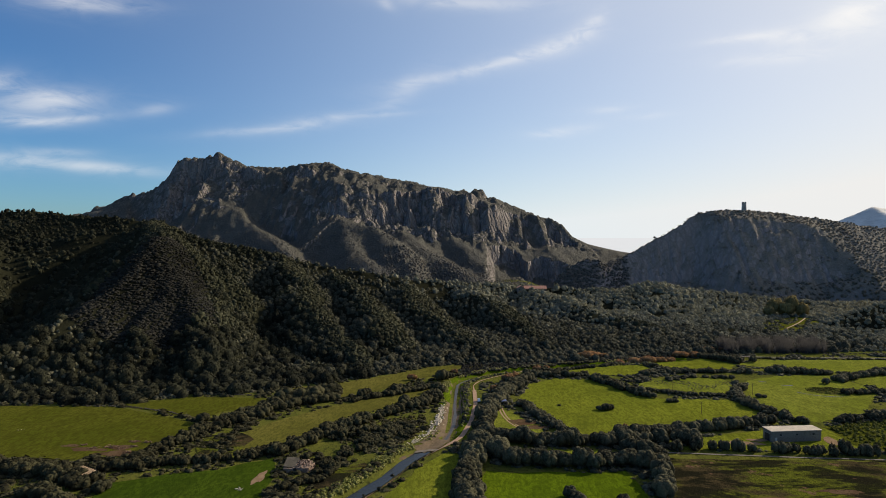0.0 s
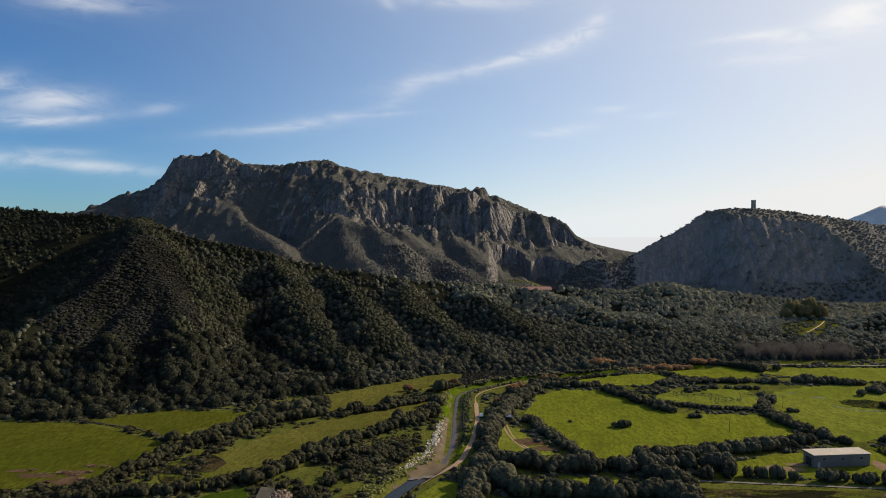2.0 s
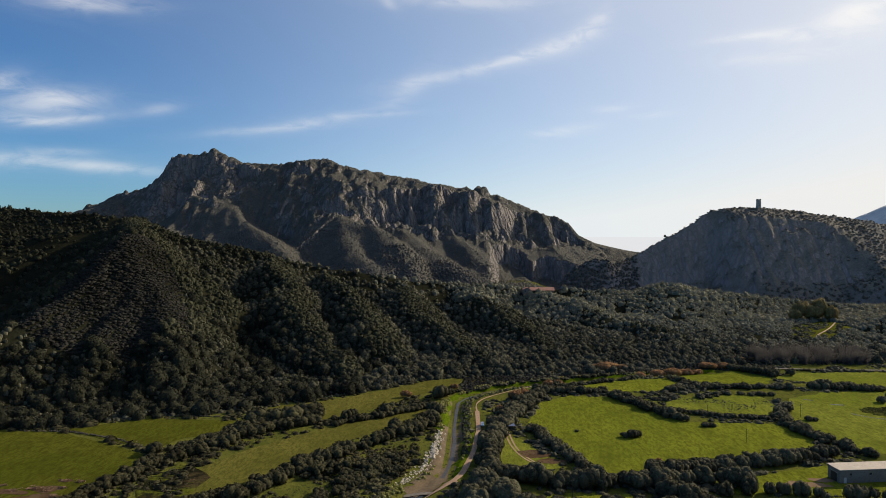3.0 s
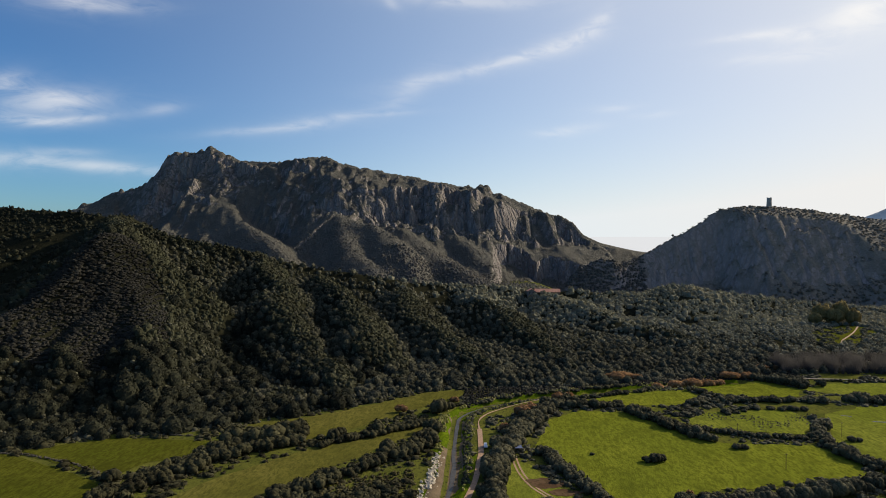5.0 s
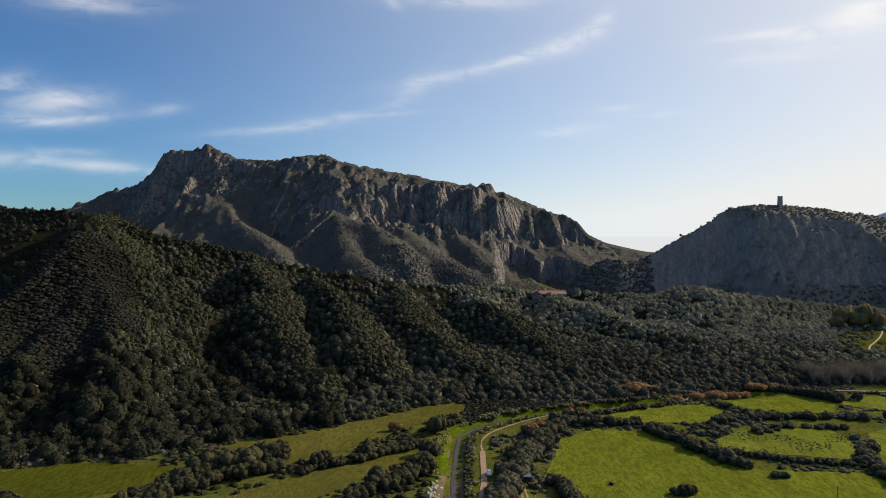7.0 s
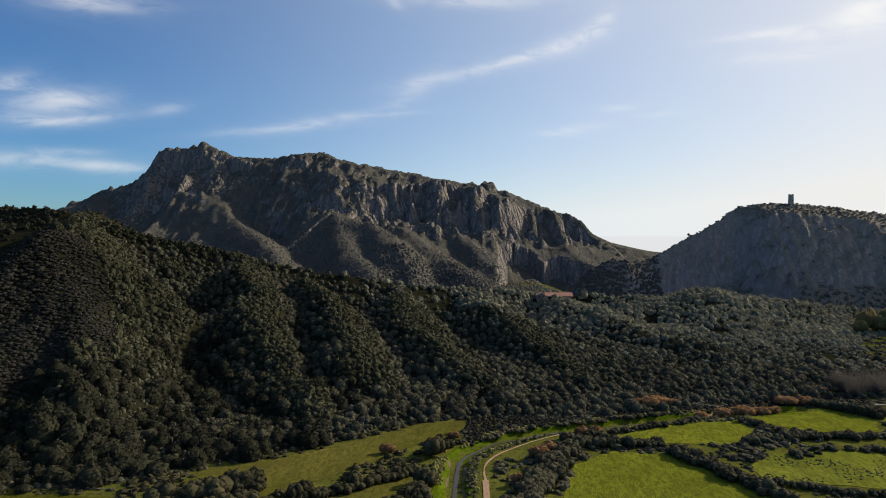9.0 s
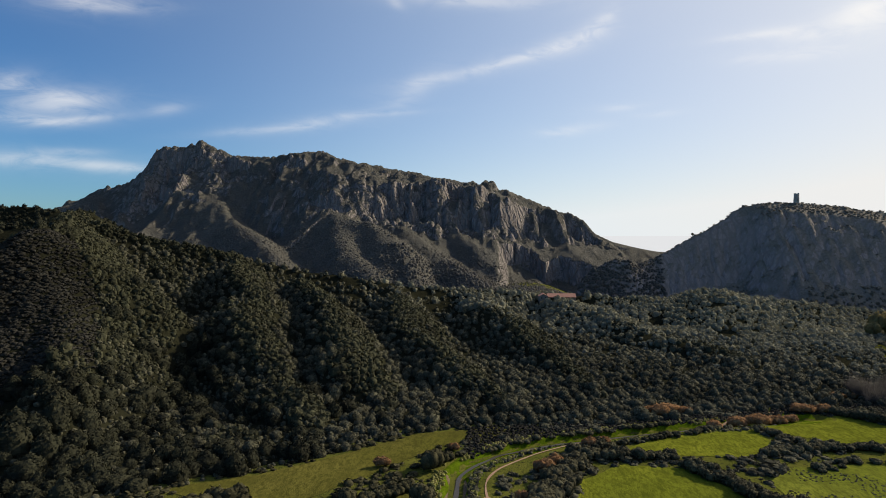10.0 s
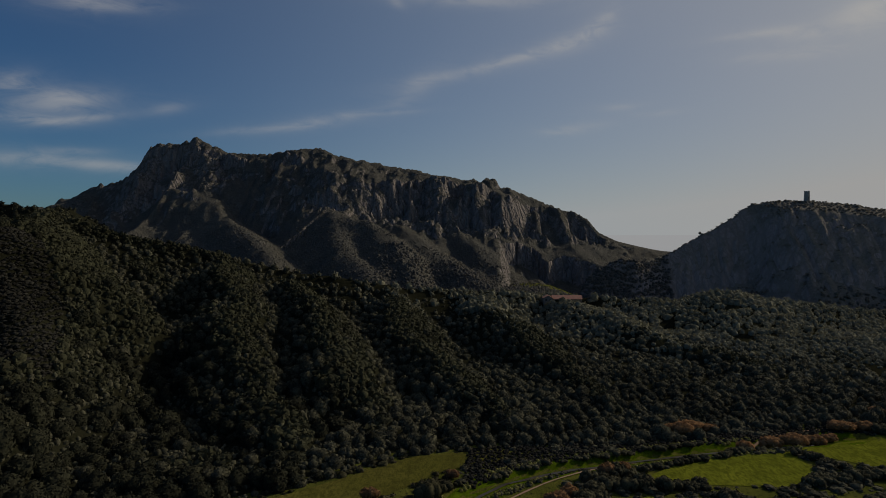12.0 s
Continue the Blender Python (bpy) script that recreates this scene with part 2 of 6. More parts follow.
LEAF_RUST = material("rust-brown reeds", foliage((0.16, 0.09, 0.045), (0.50, 0.29, 0.14), (0.40, 0.235, 0.115)), 0.95, 0.8, 0.4, specular=0.05, thin=0.4)
LEAF_BRIGHT = material("light green reeds", foliage((0.130, 0.145, 0.026), (0.270, 0.265, 0.064), (0.330, 0.300, 0.105)), 0.85, 0.8, 0.3, thin=0.3)
BARK = material("bark", two_scale((0.060, 0.045, 0.032), (0.095, 0.072, 0.050), (0.035, 0.028, 0.021), 0.6, 4.0), 0.95, 0.6, 0.1)
TWIG = material("grey bare twigs", two_scale((0.054, 0.049, 0.045), (0.075, 0.068, 0.061), (0.034, 0.031, 0.028), 0.3, 2.0), 0.95)
STONE = material("pale stone", two_scale((0.302, 0.281, 0.245), (0.396, 0.367, 0.324), (0.202, 0.180, 0.151), 0.5, 2.0), 0.9, 0.6, 0.2)
SHED_WALL = material("grey render", two_scale((0.170, 0.152, 0.130), (0.205, 0.184, 0.158), (0.12, 0.108, 0.092), 0.3, 1.5), 0.9, 0.2, 0.05)
SHED_ROOF = material("fibre cement sheet", two_scale((0.50, 0.415, 0.315), (0.57, 0.475, 0.37), (0.38, 0.315, 0.24), 0.25, 1.4), 0.75, 0.3, 0.1)
DARK = material("dark opening", two_scale((0.02, 0.02, 0.022), (0.03, 0.03, 0.03), (0.012, 0.012, 0.012), 0.8, 3.0), 0.6)
TILE = material("terracotta tile", two_scale((0.40, 0.19, 0.13), (0.50, 0.25, 0.175), (0.28, 0.13, 0.09), 0.3, 1.5), 0.9, 0.4, 0.1)
CAR_WHITE = material("white car paint", lambda n, g: ((0.80, 0.80, 0.79), None), 0.25, specular=0.5)
RUBBER = material("rubber", lambda n, g: ((0.03, 0.03, 0.03), None), 0.85)
BLUE_TARP = material("blue tarpaulin", two_scale((0.08, 0.10, 0.20), (0.10, 0.13, 0.24), (0.06, 0.08, 0.16), 0.8, 3.0), 0.6, 0.3, 0.1)
WATER = material("stream water", lambda n, g: ((0.016, 0.018, 0.017), n.noise(g.outputs["Position"], 1.1, 3.0)), 0.18, 0.5, 0.2, specular=0.2)
MUDDY = material("shallow muddy water", lambda n, g: ((0.060, 0.052, 0.042), n.noise(g.outputs["Position"], 1.1, 3.0)), 0.3, 0.5, 0.2, specular=0.12)
ROAD = material("pale road", two_scale((0.12, 0.100, 0.080), (0.155, 0.132, 0.108), (0.07, 0.065, 0.045), 0.2, 1.2), 0.9)
WALL_STONE = material("weathered stone", two_scale((0.052, 0.045, 0.034), (0.090, 0.078, 0.060), (0.028, 0.025, 0.019), 0.4, 2.0), 0.95, 0.6, 0.2)
HEATH = material("brown heath", foliage((0.016, 0.015, 0.012), (0.035, 0.034, 0.028), (0.049, 0.047, 0.040)), 0.9, 0.9, 0.4, specular=0.05, thin=0.06)
LEAF_OLIVE = material("olive-brown maquis leaves", foliage((0.021, 0.021, 0.013), (0.049, 0.050, 0.029), (0.072, 0.073, 0.043)), 0.85, 0.8, 0.4, specular=0.05, thin=0.12)
# near-white ground: the haze of distance is in this colour
FAR_HILL = material("far pasture paled by haze", two_scale((0.66, 0.64, 0.60), (0.56, 0.545, 0.51), (0.46, 0.45, 0.42), 0.012, 0.05), 0.95, 0.5, 3.0)
FIELD_DULL = material("dull pasture", grass((0.073, 0.082, 0.009), (0.101, 0.102, 0.014), (0.044, 0.047, 0.007)), 1.0, 0.7, 0.35, specular=0.0)
FIELD_DEEP = material("deep green paddock grass", grass((0.040, 0.066, 0.006), (0.058, 0.086, 0.008), (0.024, 0.040, 0.005)), 1.0, 0.7, 0.35, specular=0.0)
FIELD_DRY = material("yellowish winter pasture", grass((0.109, 0.105, 0.020), (0.150, 0.134, 0.031), (0.064, 0.061, 0.014)), 1.0, 0.7, 0.35, specular=0.0)
BRUSH = material("brown-olive brush", foliage((0.040, 0.036, 0.016), (0.105, 0.090, 0.040), (0.150, 0.125, 0.060)), 0.9, 0.8, 0.3, specular=0.04, thin=0.15)
DEAD_WOOD = material("cut branches", two_scale((0.160, 0.095, 0.058), (0.230, 0.145, 0.092), (0.085, 0.052, 0.034), 0.8, 4.0), 0.95, 0.4, 0.1)
PAINTED = material("pale painted door", two_scale((0.46, 0.45, 0.42), (0.54, 0.53, 0.50), (0.36, 0.35, 0.32), 0.6, 4.0), 0.6, 0.1, 0.02)
# both tower hill scrubs are lightened; the haze is in their colour
LEAF_PALE_HAZE = material("haze-paled scrub", foliage((0.164, 0.144, 0.112), (0.212, 0.187, 0.147), (0.240, 0.211, 0.166)), 0.95, 0.3, 0.4, specular=0.05, thin=0.35)
LEAF_FOOT_HAZE = material("shrubs paled by haze", foliage((0.133, 0.120, 0.089), (0.176, 0.159, 0.120), (0.198, 0.178, 0.135)), 0.95, 0.4, 0.4, specular=0.05, thin=0.35)
BOULDER = material("sunlit pale boulders", two_scale((0.368, 0.320, 0.242), (0.464, 0.406, 0.319), (0.208, 0.176, 0.123), 0.6, 2.5), 0.9, 0.6, 0.2)
RUBBLE = material("pinkish fallen stone", two_scale((0.20, 0.140, 0.102), (0.28, 0.200, 0.150), (0.10, 0.072, 0.052), 0.5, 2.0), 0.9, 0.5, 0.2)
TIMBER = material("bleached timber", two_scale((0.36, 0.25, 0.155), (0.47, 0.335, 0.215), (0.22, 0.145, 0.085), 0.5, 3.0), 0.85, 0.3, 0.1)
# lighter leaf copy: haze over the far wood is in its colour
LEAF_HAZE_TINT = material("leaves lightened for haze", foliage((0.120, 0.117, 0.081), (0.197, 0.191, 0.133), (0.256, 0.245, 0.176)), 0.9, 0.7, 0.4, specular=0.03, thin=0.2)

LEAF_POPLAR = material("yellow-green leaves", foliage((0.116, 0.093, 0.033), (0.232, 0.182, 0.066), (0.295, 0.228, 0.099)), 0.9, 0.7, 0.4, specular=0.06, thin=0.35)
# scrub lightened with the mountain, haze included in its colour
LEAF_FAR_HAZE = material("scrub on the mountain", foliage((0.107, 0.100, 0.088), (0.139, 0.130, 0.114), (0.160, 0.150, 0.131)), 0.95, 0.4, 0.3, specular=0.04, thin=0.35)
LEAF_VINE = material("green leaves of low shrubs", foliage((0.030, 0.038, 0.008), (0.120, 0.130, 0.026), (0.170, 0.172, 0.045)), 0.9, 0.8, 0.3, specular=0.05, thin=0.25)

# ---- the lie of the land ----


def hash2(i, j, seed):
    v = np.sin(i * 127.1 + j * 311.7 + seed * 74.7) * 43758.5453
    return v - np.floor(v)


def vnoise(x, y, seed=0):
    i, j = np.floor(x), np.floor(y)
    u, v = x - i, y - j
    u, v = u * u * u * (u * (u * 6 - 15) + 10), v * v * v * (v * (v * 6 - 15) + 10)
    a, b, c, d = hash2(i, j, seed), hash2(i + 1, j, seed), hash2(i, j + 1, seed), hash2(i + 1, j + 1, seed)
    return (a * (1 - u) + b * u) * (1 - v) + (c * (1 - u) + d * u) * v


def fbm(x, y, octaves=4, seed=0, gain=0.5):
    total, amp, norm = 0.0, 1.0, 0.0
    for k in range(octaves):
        total, norm = total + amp * vnoise(x, y, seed + k * 7), norm + amp
        x, y, amp = x * 2.03 + 11.3, y * 2.03 + 5.7, amp * gain
    return total / norm


def ridged(x, y, octaves=4, seed=0):
    total, amp, norm = 0.0, 1.0, 0.0
    for k in range(octaves):
        total, norm = total + amp * (1 - np.abs(2 * vnoise(x, y, seed + k * 7) - 1)), norm + amp
        x, y, amp = x * 2.1 + 3.1, y * 2.1 + 8.7, amp * 0.5
    return total / norm


def smooth01(v):
    v = np.clip(v, 0, 1)
    return v * v * (3 - 2 * v)


def line_distance(x, y, line):
    """Distance to a polyline of (x, y[, z]) and the z there."""
    best, height = np.full(np.shape(x), 1e9), np.zeros(np.shape(x))
    for a, b in zip(line[:-1], line[1:]):
        dx, dy = b[0] - a[0], b[1] - a[1]
        t = np.clip(((x - a[0]) * dx + (y - a[1]) * dy) / (dx * dx + dy * dy), 0, 1)
        d = np.hypot(x - a[0] - t * dx, y - a[1] - t * dy)
        near = d < best
        best = np.where(near, d, best)
        if len(a) > 2:
            height = np.where(near, a[2] + t * (b[2] - a[2]), height)
    return best, height


def soft_max(values, k):
    m = np.max(values, axis=0)
    return m + k * np.log(np.sum([np.exp(np.clip((v - m) / k, -40, 0)) for v in values], axis=0))


RIVER = [(-60, 140), (-49, 181), (-44, 200), (-34, 218), (-28, 237), (-21, 249), (-14, 263), (-11, 288), (-12, 317), (-12.5, 343), (-12, 363), (-8, 373), (2, 385), (19, 396), (36, 404), (57, 412), (84, 421), (112, 429), (150, 440)]
TRACK_LINE = [(-60, 150), (-43, 185), (-38, 201), (-31, 219), (-22.5, 239), (-13, 254), (-7, 263), (-3, 288), (-1, 317), (-2, 344), (-3, 356), (2, 369), (16, 384), (30, 395), (56, 407), (86, 419), (104, 430), (116, 440), (145, 452), (165, 459), (200, 465)]
FOOT = [(-900, 250), (-420, 285), (-263, 297), (-247, 300), (-190, 306), (-153, 323), (-117, 337), (-83, 358), (-33, 404), (9, 418), (58, 424), (120, 446), (186, 462), (301, 476), (900, 520)]


def ground_z(x, y):
    """The valley floor, with the bed of the stream cut into it."""
    x, y = np.asarray(x, float), np.asarray(y, float)
    z = 0.7 * (fbm(x / 60, y / 60, 3, 3) - 0.5)
    d, _ = line_distance(x, y, RIVER)
    return z - 1.7 * (1 - smooth01((d - 1.6) / 4.0)) - 30 * smooth01((y - 800) / 150) * smooth01((x - 70) / 120)


CREST = [(-900, 780, 122), (-737, 760, 118), (-605, 740, 116), (-560, 740, 116), (-494, 720, 112), (-432, 700, 107), (-373, 680, 102), (-332, 640, 93), (-274, 650, 78), (-215, 660, 64), (-157, 680, 49), (-95, 700, 36), (-31, 740, 29), (61, 780, 21), (140, 775, 18), (209, 765, 17), (290, 790, 6)]
SPURS = (
    ([(-700, 740, 112), (-560, 620, 104), (-470, 480, 72), (-430, 380, 30), (-420, 320, 5)], 0.50),
    ([(-373, 680, 102), (-300, 560, 92), (-264, 500, 86), (-256, 477, 82), (-257, 430, 58), (-264, 395, 38), (-276, 362, 21), (-296, 330, 9)], 0.62),
    ([(-258, 484, 82), (-243, 440, 58), (-246, 392, 32), (-250, 350, 11)], 0.50),
    ([(-254, 474, 79), (-226, 432, 50), (-216, 388, 25), (-212, 345, 8)], 0.50),
    ([(-254, 474, 79), (-205, 430, 42), (-175, 380, 18)], 0.50),
    ([(-215, 660, 64), (-172, 560, 45), (-144, 510, 34), (-104, 450, 13), (-79, 400, 4)], 0.52),
    ([(-149, 620, 47), (-91, 520, 30), (-68, 460, 18)], 0.55),
    ([(-95, 700, 36), (-65, 600, 26), (-43, 540, 19), (-16, 480, 10), (6, 430, 2)], 0.50),
    ([(-31, 740, 29), (15, 620, 17), (49, 520, 5), (60, 460, 1)], 0.42),
    ([(61, 780, 21), (120, 640, 9), (150, 540, 3)], 0.30),
    ([(150, 752, 13), (196, 758, 24), (226, 762, 25), (262, 764, 19), (300, 768, 15), (350, 772, 9), (420, 770, 3)], 0.22),
    ([(340, 606, 4), (372, 618, 14), (410, 632, 22), (470, 648, 34), (560, 670, 44)], 0.34))


def hill_z(x, y):
    """The wooded hill on the near side of the valley, with its spurs and gullies."""
    x, y = np.asarray(x, float), np.asarray(y, float)
    wx, wy = x + 26 * (fbm(x / 70, y / 70, 3, 21) - 0.5), y + 26 * (fbm(x / 70, y / 70, 3, 31) - 0.5)
    d, h = line_distance(wx, wy, CREST)
    parts = [h - 0.46 * d - 3 * smooth01(d / 12)]
    for line, slope in SPURS:
        d, h = line_distance(wx, wy, line)
        parts.append(h - slope * 1.5 * (np.sqrt(d * d + 36) - 6))
    z = soft_max(parts, 2.5)
    z = z + 5.0 * (fbm(x / 34, y / 34, 4, 5) - 0.5) * smooth01(z / 15)
    foot, _ = line_distance(x, y, FOOT)
    fy = np.interp(x, [p[0] for p in FOOT], [p[1] for p in FOOT])
    foot = np.where(y > fy, foot, -foot)
    z = z + 1.5
    cap = 0.75 * foot - 1.0
    low = 1.0 - 40 * smooth01((y - 785) / 130) * smooth01((x - 70) / 120)
    z = -soft_max([-np.maximum(z, low), -cap], 3.0)
    return z


MOUNTAIN_CREST = [(-1500, 1600, 40), (-1135, 1500, 112), (-987, 1480, 144), (-857, 1460, 180), (-818, 1450, 189), (-781, 1450, 204), (-750, 1448, 236), (-729, 1448, 262), (-714, 1447, 269), (-690, 1448, 266), (-668, 1452, 268), (-630, 1457, 288), (-600, 1457, 276), (-571, 1457, 261), (-520, 1457, 255), (-473, 1457, 251), (-440, 1457, 256), (-417, 1457, 265), (-369, 1457, 268), (-340, 1455, 258), (-306, 1450, 246), (-197, 1450, 224), (-62, 1450, 199), (5, 1450, 188), (98, 1440, 155), (134, 1435, 138), (178, 1425, 120), (196, 1420, 109), (215, 1410, 86), (250, 1400, 68), (337, 1400, 46), (480, 1420, 40)]
# along x: where the cliffs begin in front of the crest and how far below it, where they end, and the slope of the ground below them
FACE = [(-1500, 10, 3, 40, 14, 0.5), (-1000, 10, 5, 90, 80, 0.5), (-860, 10, 6, 100, 116, 0.5), (-790, 10, 6, 110, 132, 0.55), (-696, 10, 7, 122, 144, 0.6), (-622, 10, 7, 108, 116, 0.65), (-550, 14, 10, 104, 90, 0.7), (-506, 18, 12, 96, 76, 0.75), (-450, 22, 14, 104, 84, 0.8), (-398, 30, 20, 120, 100, 0.8), (-366, 56, 38, 150, 118, 0.75),
        (-325, 100, 48, 202, 133, 0.7), (-290, 120, 54, 200, 120, 0.65), (-253, 120, 56, 192, 120, 0.65), (-188, 100, 38, 178, 118, 0.55), (-108, 80, 14, 162, 116, 0.45), (-67, 80, 14, 155, 112, 0.4), (6, 78, 22, 144, 104, 0.35), (88, 56, 24, 116, 92, 0.35), (169, 26, 28, 60, 64, 0.35), (250, 15, 6, 50, 24, 0.3), (480, 10, 4, 50, 18, 0.3)]
# spurs: the crest line of each, with its slope
FOOTHILLS = (
    ([(-588, 1385, 191), (-559, 1350, 174), (-528, 1310, 149), (-471, 1240, 112), (-422, 1190, 93), (-364, 1130, 74), (-338, 1090, 57), (-310, 1030, 34)], 0.72),
    ([(-300, 1262, 124), (-285, 1242, 127), (-243, 1160, 85), (-216, 1100, 56), (-175, 1050, 31), (-150, 980, 10)], 0.72),
    ([(-285, 1242, 126), (-278, 1240, 123), (-198, 1180, 99), (-143, 1120, 68), (-121, 1070, 40), (-100, 1010, 14)], 0.68),
    ([(-198, 1180, 95), (-180, 1120, 60), (-152, 1060, 32)], 0.8),
    ([(-285, 1242, 122), (-312, 1180, 78), (-334, 1110, 42), (-345, 1040, 22)], 0.85),
    ([(-159, 1262, 96), (-91, 1165, 58), (-40, 1090, 30), (-10, 1030, 12)], 0.55),
    ([(-63, 1290, 88), (-17, 1220, 62), (23, 1150, 32), (50, 1080, 8)], 0.55),
    ([(150, 1330, 62), (240, 1390, 58), (342, 1400, 47), (430, 1410, 42)], 0.5),
    ([(-857, 1440, 170), (-800, 1340, 120), (-700, 1200, 75), (-600, 1080, 45)], 0.50))
# bare rock ribs that run down from the summits
ROCK_RIBS = (
    ([(-713, 1440, 261), (-714, 1405, 216), (-708, 1365, 172)], 1.15), ([(-622, 1442, 276), (-636, 1412, 231), (-634, 1370, 172)], 1.25), ([(-599, 1440, 262), (-575, 1408, 218), (-555, 1378, 181)], 1.2), ([(-361, 1440, 258), (-362, 1415, 232), (-365, 1395, 213)], 1.1), ([(-322, 1350, 208), (-292, 1330, 195), (-261, 1305, 166), (-231, 1268, 120)], 1.25), ([(-108, 1376, 197), (-95, 1345, 160), (-100, 1305, 114)], 1.2))


def along_x(x, line, k):
    return np.interp(x, [p[0] for p in line], [p[k] for p in line])


def knobs(x, y, cell, seed):
    """Rounded granite towers scattered about a cell apart, from 0 to 1."""
    gx, gy = x / cell, y / cell
    i, j = np.floor(gx), np.floor(gy)
    best = np.zeros(np.shape(x))
    for di in (-1, 0, 1):
        for dj in (-1, 0, 1):
            a, b = i + di, j + dj
            px, py = a + hash2(a, b, seed), b + hash2(a, b, seed + 1)
            size = 0.42 + 0.36 * hash2(a, b, seed + 2)
            r2 = ((gx - px) ** 2 + (gy - py) ** 2) / (size * size)
            best = np.maximum(best, np.sqrt(np.clip(1 - r2, 0, 1)) * (0.45 + 0.55 * hash2(a, b, seed + 3)))
    return best


def crevices(x, y, width, seed):
    """Narrow upright clefts about a width apart, from 0 to 1."""
    v = np.abs(2 * vnoise(x / width + 0.5 * vnoise(y / 30, x / 90, seed), y / (2.2 * width), seed) - 1)
    return np.exp(-(v / 0.2) ** 2)


def mountain_z(x, y):
    """The granite mountain: a serrated crest, cleft cliffs in front of it, and scrub-grown foothills."""
    x, y = np.asarray(x, float), np.asarray(y, float)
    d = along_x(x, MOUNTAIN_CREST, 1) - y
    ch = along_x(x, MOUNTAIN_CREST, 2)
    d1, h1, d2, h2, lean = (along_x(x, FACE, k) for k in range(1, 6))
    steep = np.clip(((h2 - h1) / np.maximum(d2 - d1, 1) - 0.45) / 0.5, 0, 1) * (1 - 0.75 * np.exp(-((x + 480) / 48) ** 2)) * smooth01((x + 800) / 70)
    # the cliffs' edge runs in and out: broad bays, buttresses, columns and clefts
    ribs = 46 * (ridged((x + 0.25 * y) / 88, y / 130, 2, 61) - 0.62) + 26 * (ridged(x / 34, y / 52, 2, 71) - 0.6) - 8 * crevices(x, y, 19, 74)
    dd = d - ribs * np.minimum(steep * 1.6, 1) * smooth01((d - 6) / 22)
    bare = smooth01((fbm(x / 58, y / 46, 3, 97) - 0.40) / 0.14)
    t = np.clip((dd - d1) / np.maximum(d2 - d1, 1), 0, 1)
    shelf = 0.35 + 0.3 * fbm(x / 40, y / 40, 2, 67)
    stair = shelf * smooth01(t / 0.30) + (0.86 - shelf) * smooth01((t - 0.40) / 0.28) + 0.14 * t
    fall = h1 * np.clip(dd / np.maximum(d1, 1), 0, 1) + (h2 - h1) * (t + (stair - t) * steep * bare)
    past = np.maximum(dd - d2, 0)
    low = 36 * smooth01((d - 160 - 70 * (ridged(x / 66, y / 160, 2, 65) - 0.6) + 8 * crevices(x, y, 14, 76)) / 20) * smooth01((x - 12) / 24) * smooth01((225 - x) / 30)
    face = ch - fall - lean * np.minimum(past, 110) - 0.33 * np.clip(past - 110, 0, 160) - 0.1 * np.maximum(past - 270, 0) - low + 0.55 * np.minimum(d, 0)
    wx, wy = x + 20 * (fbm(x / 80, y / 80, 4, 41) - 0.5), y + 20 * (fbm(x / 80, y / 80, 4, 51) - 0.5)
    parts = [face]
    for line, slope in FOOTHILLS:
        e, h = line_distance(wx, wy, line)
        parts.append(h - slope * (np.sqrt(e * e + 160) - 12.6) - low)
    rough = 16 * (fbm(x / 22, y / 22, 3, 43) - 0.5)
    for line, slope in ROCK_RIBS:
        e, h = line_distance(wx, wy, line)
        parts.append(h - slope * np.maximum(e + rough - 4, 0) - 8 * crevices(x, y, 15, 78))
    z = soft_max(parts, 3.0)
    ribbed = np.max(parts[-len(ROCK_RIBS):], axis=0) > z - 6
    near = np.exp(-(d / 16) ** 2)
    high = smooth01((z - 40) / 80)
    # bare rock: along the cliffs, below the crest, on the low buttresses and in scattered outcrops
    band = steep * (0.25 + 0.75 * bare) * smooth01((dd - d1 + 12) / 16) * (1 - smooth01((dd - d2 - 4) / 20))
    butt = (low > 2) * (low < 35.5) * 0.4
    outcrop = 0.55 * smooth01((fbm(x / 42, y / 42, 3, 95) - 0.57) / 0.07) * (1 - smooth01((dd - d2 - 20) / 40))
    rock = np.clip(np.maximum.reduce([band, butt, outcrop, 0.7 * ribbed]), 0, 1) * (1 - near) * smooth01((d - 4) / 14)
    towers = 14 * knobs(x, y * 0.7, 26, 201) + 10 * knobs(x, y * 0.8, 13, 211) + 5 * knobs(x, y * 0.9, 7, 241) - 11
    teeth = (9 * knobs(x, y * 0.5, 27, 221) + 4.5 * knobs(x, y * 0.6, 11, 231)) * (0.4 + smooth01((fbm(x / 90, y / 200, 2, 99) - 0.35) / 0.3) + 0.5 * np.exp(-((x + 700) / 50) ** 2) - 0.5 * np.exp(-((x + 630) / 25) ** 2)) + 2.5 * knobs(x, y * 0.8, 6, 251) - 6
    gullies = 8 * (ridged((x + 0.4 * y) / 60, (y - 0.3 * x) / 170, 3, 58) - 0.6) * smooth01((d - d2 - 10) / 50) * smooth01((z - 10) / 30)
    z = z + rock * towers + gullies + high * (1 - near) * 7 * (fbm(x / 34, y / 34, 4, 81) - 0.5) + near * teeth * smooth01((ch - 60) / 90)
    return z + 1.6 * (1 - near) * smooth01(z / 30) * (fbm(x / 7, y / 7, 2, 83) - 0.5)


TOWER_CREST = [(136, 1120, -2), (150, 1124, 15), (166, 1130, 28), (184, 1138, 38), (203, 1142, 43), (222, 1142, 41), (238, 1148, 33), (274, 1180, 44), (332, 1200, 75), (378, 1210, 97), (432, 1228, 133), (470, 1228, 138), (521, 1228, 138), (610, 1228, 128), (695, 1228, 116), (789, 1228, 101), (875, 1228, 88), (1100, 1228, 80)]


